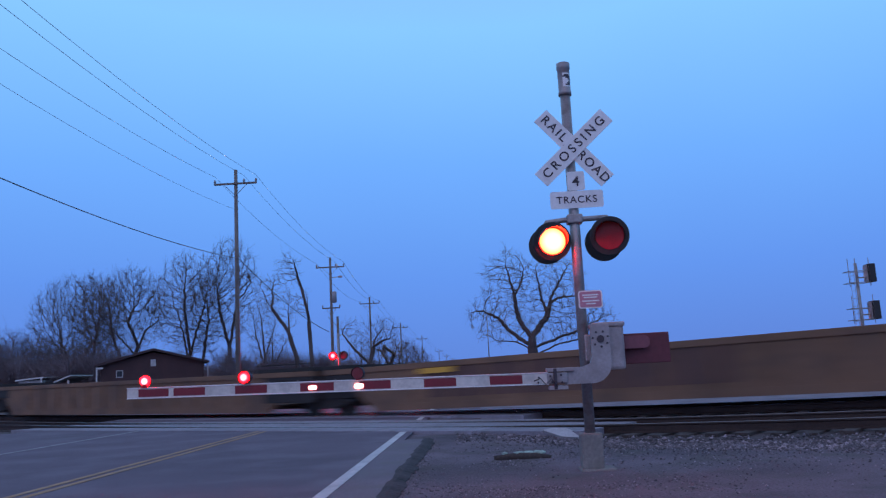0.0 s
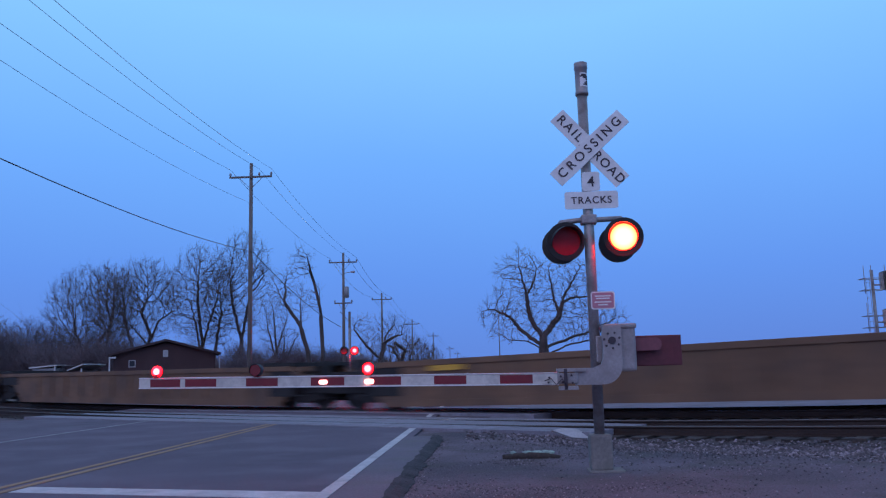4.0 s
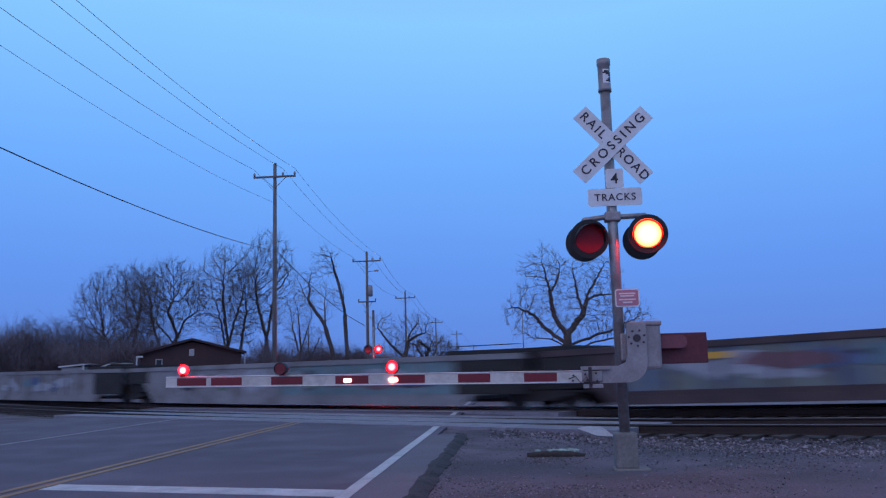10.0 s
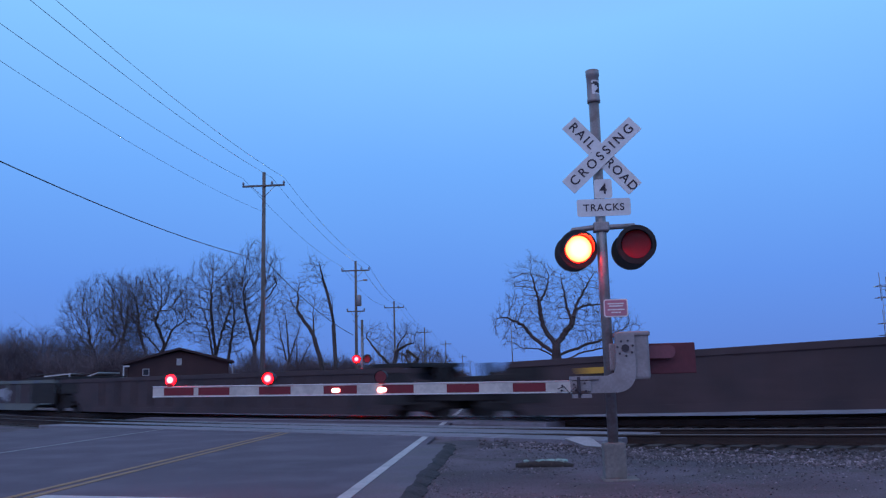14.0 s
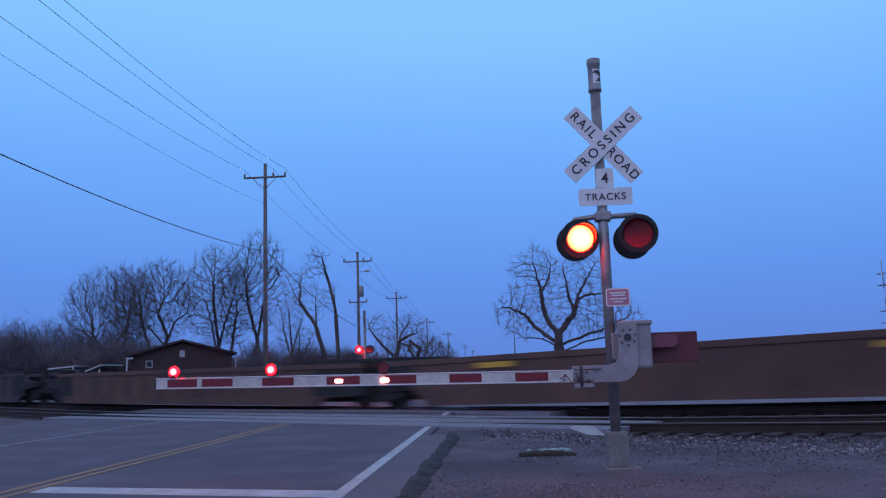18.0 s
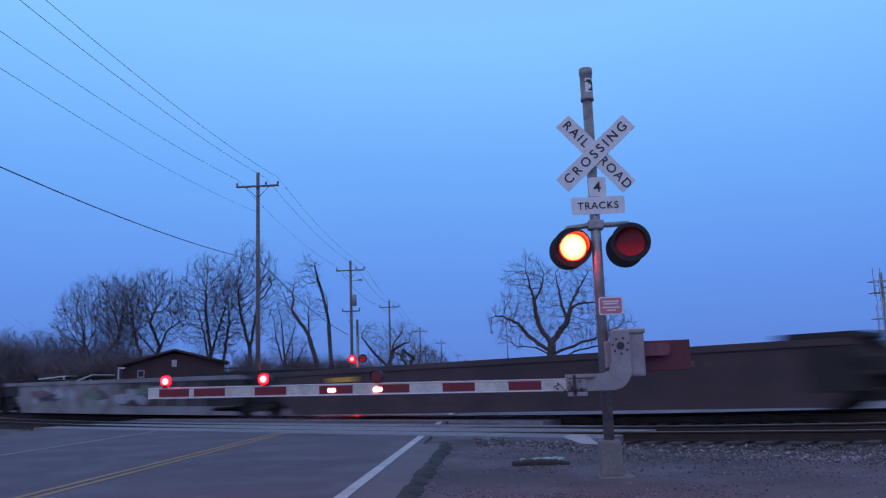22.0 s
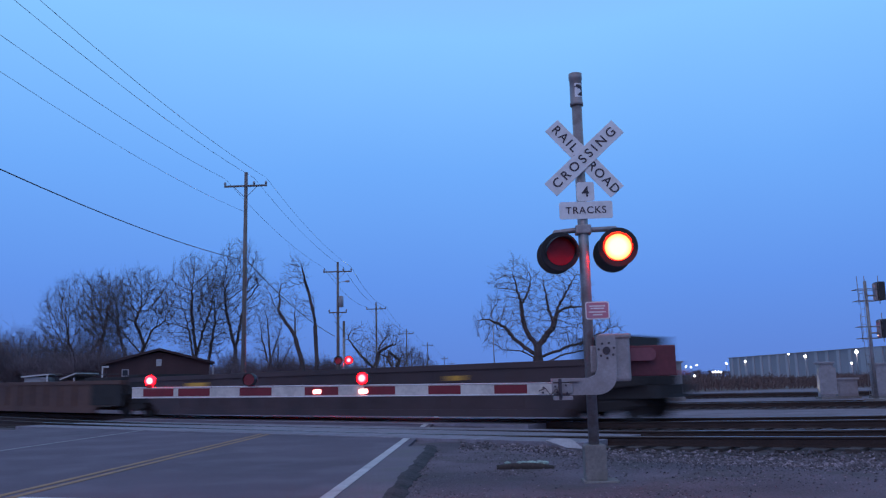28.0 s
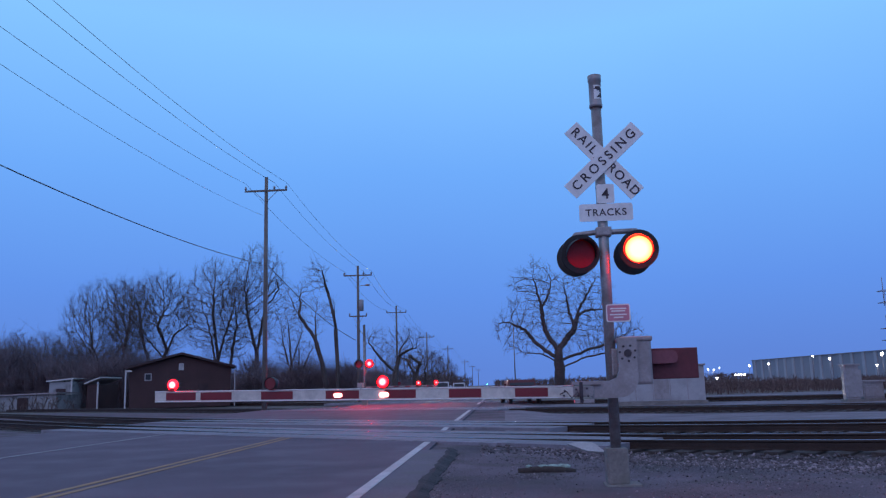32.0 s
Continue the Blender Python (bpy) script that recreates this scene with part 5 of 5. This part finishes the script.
for b, y, z, r in ((0.2389, 420, 6.0, 0.32), (0.2453, 400, 5.5, 0.3), (0.252, 450, 7.1, 0.25), (0.2483, 220, 1.3, 0.28), (0.2701, 300, 2.6, 0.26), (0.2733, 300, 2.6, 0.26), (0.2765, 300, 2.6, 0.26),
                   (0.2797, 300, 2.6, 0.26), (0.2864, 300, 5.6, 0.36), (0.3084, 290, 5.9, 0.36), (0.3592, 225, 6.5, 0.22), (0.3779, 215, 5.5, 0.30), (0.4374, 200, 6.0, 0.42), (0.4303, 200, 3.4, 0.24)):
    yard_lamp(b, y, z, r)
for b, y, z, m in ((-0.0197, 300, 1.6, "teal_on"), (0.0352, 280, 1.7, "teal_on")):
    yard_lamp(b, y, z, 0.20, m)

tower = thing("radio_tower", "thin far radio mast", "mast", at=(0.014 * 600, 600, 0))
part("mast", tubed([(0, 0, 0), (0, 0, 46)], [0.5, 0.25], 6), M["galv"], tower)


# ---- the freight train ----
RUN = 24.3           # metres per second, towards smaller x
REAR = 6.4 + RUN * 28.13   # along-track place of the train's rear at the start
TRAIN = []


def car_paint(name, rgb, dirt):
    return mat(name, rgb, 0.7, 0, 6, 0.22, 0.35, 0.1, dirt=dirt, rust=0.75)


PAINT = {
    "tan": car_paint("tan_car_paint", (0.190, 0.098, 0.054), (0.105, 0.062, 0.044)),
    "brown": car_paint("brown_car_paint", (0.120, 0.058, 0.042), (0.072, 0.038, 0.034)),
    "grey": car_paint("grey_car_paint", (0.24, 0.225, 0.225), (0.15, 0.11, 0.10)),
    "maroon": car_paint("maroon_car_paint", (0.072, 0.042, 0.042), (0.04, 0.028, 0.03)),
    "navy": car_paint("navy_car_paint", (0.032, 0.034, 0.062), (0.02, 0.02, 0.03)),
    "green": car_paint("green_car_paint", (0.11, 0.16, 0.11), (0.05, 0.06, 0.05)),
    "teal": car_paint("teal_car_paint", (0.16, 0.24, 0.25), (0.10, 0.10, 0.10)),
    "graffiti": car_paint("graffiti_car_paint", (0.16, 0.17, 0.15), (0.06, 0.10, 0.20)),
}
GRAF = [mat("graffiti_%s" % n, c, 0.6, 0, 10, 0.2, 1, 0.0) for n, c in (("green", (0.13, 0.17, 0.11)), ("blue", (0.10, 0.13, 0.23)), ("red", (0.18, 0.09, 0.10)), ("pale", (0.32, 0.32, 0.35)), ("teal", (0.11, 0.18, 0.20)), ("dark", (0.05, 0.04, 0.06)))]
BOGIE = {}


def bogie(parent, x):
    if not BOGIE:
        bm = bmesh.new()
        for y in (-0.98, 0.98):
            prism(bm, [(-1.15, 0.42), (-0.9, 0.62), (-0.45, 0.66), (0.45, 0.66), (0.9, 0.62), (1.15, 0.42), (0.8, 0.36), (0.4, 0.26), (-0.4, 0.26), (-0.8, 0.36)], y - 0.08, y + 0.08)
        box(bm, -0.22, 0.22, -1.0, 1.0, 0.42, 0.72)
        BOGIE["frame"] = bm
        me = bpy.data.meshes.new("side_frame")
        bm.to_mesh(me)
        me.materials.append(M["steel_dark"])
        BOGIE["frame"] = me
        bm = bmesh.new()
        for y in (-0.75, 0.75):
            tube(bm, [(0, y - 0.07, 0), (0, y + 0.05, 0)], 0.45, 24)
            tube(bm, [(0, y - 0.10 if y < 0 else y + 0.06, 0), (0, y - 0.06 if y < 0 else y + 0.10, 0)], 0.2, 12)
        tube(bm, [(0, -1.05, 0), (0, 1.05, 0)], 0.09, 8)
        me = bpy.data.meshes.new("wheel_set")
        bm.to_mesh(me)
        me.materials.append(M["steel_dark"])
        BOGIE["wheels"] = me
    b = share("bogie", BOGIE["frame"], parent, (x, 0, 0.03))
    for dx in (-0.88, 0.88):
        share("wheel_set", BOGIE["wheels"], b, (dx, 0, 0.45))


def well_car(length, paint, tall=False, placard=False, tags=False, last=False, seed=0, joined=(False, False), patch=None, low=False):
    """A low well car: deep side sills, raised end decks, a bogie under each end. It runs from x = 0 to its length."""
    rng = random.Random(seed)
    names = {"tan": "tan-brown", "graffiti": "graffiti-covered"}
    c = thing("well_car", "%s painted steel well car rolling on the tracks" % names.get(paint, paint), "freight car", group="cars of the freight train")
    P = PAINT[paint]
    L, e, top = length, 2.9, 1.14 if low else {"tan": 1.55, "brown": 1.57}.get(paint, 1.66)
    deck = 1.00 if low else 1.20
    for s in (-1, 1):
        y = s * 1.32
        near = [(1.5, 0.98), (0.22, 1.0), (0.22, top)] if joined[0] else [(e - 1.0, 0.85), (0.6, deck - 0.25), (0.6, deck), (1.5, deck + 0.08), (1.95, top)]
        far = [(1.5, 0.98), (0.22, 1.0), (0.22, top)] if joined[1] else [(e - 1.0, 0.85), (0.6, deck - 0.25), (0.6, deck), (1.5, deck + 0.08), (1.95, top)]
        outline = [(e - 0.4, 0.19), (L - e + 0.4, 0.19)] + [(L - x, z) for x, z in far] + near[::-1]
        side = part("side_sill", prism(bmesh.new(), outline, y - 0.05, y + 0.05), P, c)
        part("top_chord", boxed(0.25 if joined[0] else 1.95, L - 0.25 if joined[1] else L - 1.95, y - 0.10, y + 0.10, top - 0.16, top + 0.01, bevel=0.01), P, c)
        part("bottom_chord", boxed(e - 0.4, L - e + 0.4, y - 0.09, y + 0.09, 0.16, 0.36), P, c)
        if s < 0:
            n = int((L - 2 * e) / 1.3)
            for i in range(1, n):
                x = e + (L - 2 * e) * i / n
                part("side_post", boxed(x - 0.05, x + 0.05, y - 0.11, y - 0.045, 0.45, top - 0.16), P, side)
            if placard:
                part("placard", boxed(e + 1.6, e + 2.9, y - 0.13, y - 0.115, 1.22, 1.38), M["placard"], side, "small yellow placard")
                part("placard", boxed(L - e - 3.6, L - e - 3.0, y - 0.13, y - 0.115, 1.20, 1.34), M["placard"], side, "small yellow placard")
            if tags:
                for k in range(24):
                    x, w, z = rng.uniform(e + 0.3, L - e - 2.8), rng.uniform(0.7, 2.8), rng.uniform(0.55, top - 0.72)
                    o = [(x + w * (0.5 + 0.5 * math.cos(a) * rng.uniform(0.6, 1.1)), z + 0.25 + 0.26 * math.sin(a) * rng.uniform(0.5, 1.2)) for a in (2 * math.pi * q / 11 for q in range(11))]
                    bm = bmesh.new()
                    bm.faces.new([bm.verts.new((px, y - 0.058 - 0.0008 * k, pz)) for px, pz in o])
                    part("graffiti_patch", bm, GRAF[3 if k % 3 == 0 else (k + seed) % 6], side)
    part("floor", boxed(e - 0.4, L - e + 0.4, -1.27, 1.27, 0.32, 0.42), P, c)
    for x0, x1 in ((0.35, e - 0.2), (L - e + 0.2, L - 0.35)):
        part("end_deck", boxed(x0, x1, -1.30, 1.30, deck - 0.24, deck - 0.02, bevel=0.01), M["steel_dark"], c)
    for x0, x1 in ((0.04, e - 0.3), (L - e + 0.3, L - 0.04)):
        part("bolster", boxed(x0, x1, -1.12, 1.12, 0.62, deck - 0.245), M["steel_dark"], c, "grimy dark bolster over the bogie")
    for x in (e - 0.3, L - e + 0.2):
        part("bulkhead", boxed(x, x + 0.1, -1.27, 1.27, 0.5, top - 0.2), P, c)
    # raised dark walkways over the ends, with low handrails
    for x0, x1, hinged in ((0.15, 1.3 if joined[0] else 2.3, joined[0]), (L - (3.3 if joined[1] else 3.6), L - (0.15 if joined[1] else 1.8), joined[1])):
        if x1 - x0 < 0.6 or (last and x0 > 3):
            continue
        base = top if (hinged or x0 > 3) else deck - 0.01
        part("walkway", boxed(x0, x1, -1.42, 1.42, base + 0.012, base + 0.14, bevel=0.01), M["steel_dark"], c, "dark raised end walkway")
        if x0 > 3:
            part("end_plate", boxed(x0 + 0.5, x1, -1.395, -1.375, 0.5, base - 0.17), M["steel_dark"], c, "grimy dark end plate")
        if x0 < 3:
            part("end_plate", boxed(0.25 if hinged else 1.96, 2.0 if hinged else 3.3, -1.395, -1.375, 0.5 if not hinged else 1.0, top - 0.17), M["steel_dark"], c, "grimy dark end plate")
        if x0 > 3 and hinged:
            part("handrail", tubed([(x0 + 0.4, -1.40, base + 0.13), (x0 + 0.4, -1.40, base + 0.27), (x1 - 0.2, -1.40, base + 0.27), (x1 - 0.2, -1.40, base + 0.13)], 0.016, 6), M["steel_dark"], c)
    for x0, x1, j in ((0.58, 1.955, joined[0]), (L - 1.955, L - 0.58, joined[1])):
        if not j:
            part("end_plate", boxed(x0, x1, -1.395, -1.375, deck - 0.26, deck + 0.02), M["steel_dark"], c, "grimy dark end plate")
    if patch:
        part("paint_patch", boxed(e + (L - 2 * e) * patch[1], e + (L - 2 * e) * patch[2], -1.376, -1.3705, 0.5, top - 0.17), PAINT[patch[0]], c, "large repainted area of the side")
    bogie(c, 0.0 if joined[0] else 1.75)
    if not joined[1]:
        bogie(c, L - 1.75)
    for x0, x1, j in ((-0.1, 0.5, joined[0]), (L - 0.5, L + 0.1, joined[1])):
        if j:
            continue
        part("coupler", boxed(x0, x1, -0.12, 0.12, 0.72, 0.98, bevel=0.02), M["steel_dark"], c)
    if tall:
        for x in [q for q, j in ((0.9, joined[0]), (L - 0.9, joined[1])) if not j]:
            part("brake_stand", boxed(x - 0.12, x + 0.12, -0.9, -0.55, 1.18, 1.72, bevel=0.02), M["steel_dark"], c)
            part("stanchion", tubed([(x, 0.9, 1.18), (x, 0.9, 1.8)], 0.03, 6), P, c)
    for x in (e - 1.4, L - e + 1.4):
        for z in (0.55, 0.85):
            part("step", boxed(x - 0.22, x + 0.22, -1.42, -1.36, z - 0.02, z + 0.02), M["steel_dark"], c)
    if last:
        part("rear_lamp", tubed([(L + 0.1, -0.3, 1.25), (L + 0.25, -0.3, 1.25)], 0.07, 12), M["lens_off"], c, "small red rear lamp")
        part("rear_box", boxed(L - 0.2, L + 0.08, -0.5, -0.1, 0.95, 1.55, bevel=0.02), M["steel_dark"], c)
        part("end_cage", boxed(L - 2.2, L - 0.7, -1.2, 1.2, 1.18, 2.25, bevel=0.03), M["steel_dark"], c, "dark equipment cage over the rear deck")
    return c


# car boundaries, as the second at which each passes the gate, from the rear of the train forwards
ENDS = [28.09, 27.1, 26.15, 25.2, 24.2, 23.35, 22.35, 21.4, 20.54, 19.6, 18.55, 17.65, 16.68, 15.7, 14.75, 13.8, 12.77, 11.88, 10.9, 9.9, 8.98, 8.02, 6.9, 5.8, 4.7, 3.6,
        2.58, 1.63, 0.61, -0.4, -1.4, -2.4]
LOOKS = ["maroon", "brown", "tan", "navy", "navy", "navy", "maroon", "grey", "maroon", "brown", "brown", "brown", "maroon", "maroon", "maroon", "maroon", "graffiti", "maroon", "maroon", "grey", "grey", "brown", "tan", "tan", "tan", "tan", "tan", "tan", "tan", "tan", "tan"]
# seconds of the joints at which two cars are coupled, not hinged on one bogie
PATCHES = {7: ("maroon", 0.60, 1.0), 19: ("teal", 0.5, 1.0), 18: ("graffiti", 0.0, 0.35), 16: ("maroon", 0.75, 1.0), 8: ("teal", 0.50, 0.66), 21: ("maroon", 0.55, 1.0), 2: ("grey", 0.2, 0.62), 28: ("brown", 0.1, 0.6)}
COUPLED = (28.09, 25.2, 22.35, 19.6, 16.68, 13.8, 10.9, 8.02, 6.9, 5.8, 3.6, 0.61, -2.4)


def build_train():
    for i, (t1, t0) in enumerate(zip(ENDS, ENDS[1:])):
        length = (t1 - t0) * RUN
        look_ = LOOKS[i]
        c = well_car(length, look_, tall=(t1 in COUPLED or t0 in COUPLED) and i > 0, placard=look_ in ("tan", "brown", "maroon") and i % 2 == 0, tags=look_ == "graffiti" or i in (7, 18, 19, 20), last=i == 0, patch=PATCHES.get(i), low=i == 22, seed=i, joined=(t0 not in COUPLED, t1 not in COUPLED))
        TRAIN.append((c, REAR - (28.13 - t0) * RUN, length))


build_train()


# ---- movement ----
FLASH, TO_RIGHT = 0.9568, 5.752


def train_pose(s, length):
    a, b = track_point(1, s + 1.75), track_point(1, s + length - 1.75)
    o = track_point(1, s)
    slope = math.degrees(math.atan2(b.z - a.z, length - 3.5))
    o.z = a.z - (b.z - a.z) * 1.75 / (length - 3.5)
    return Matrix.Translation(o) @ pose(0, 0, 0, 0, 0, TURN_DEG) @ pose(0, 0, 0, 0, -slope, 0)


def motions():
    for c, s0, length in TRAIN:
        walk(c, [(t, train_pose(s0 - RUN * t, length)) for t in range(-1, 34)])
    # the lit domes come out of their lenses and go back, in turn left and right
    for ob, seat, bulge, phase in LAMPS:
        hid, shown = bulge + 0.012, -0.006
        place = shown if phase == 0 else hid
        rows = [(-2.5, place)]
        k = -14
        while True:
            t = TO_RIGHT + k * FLASH / 2
            if t > 33:
                break
            # even steps light the right lamp, odd ones the left
            lit = (k % 2 == 0) == (phase == 1)
            hold, takes = (t - 0.012, 0.1) if lit else (t + 0.005, 0.11)
            to = shown if lit else hid
            rows += [(hold + takes * i / 3, place + (to - place) * i / 3) for i in range(4)]
            place = to
            k += 1
        walk(ob, [(t, Matrix.Translation(seat + Vector((0, y, 0)))) for t, y in rows])


motions()
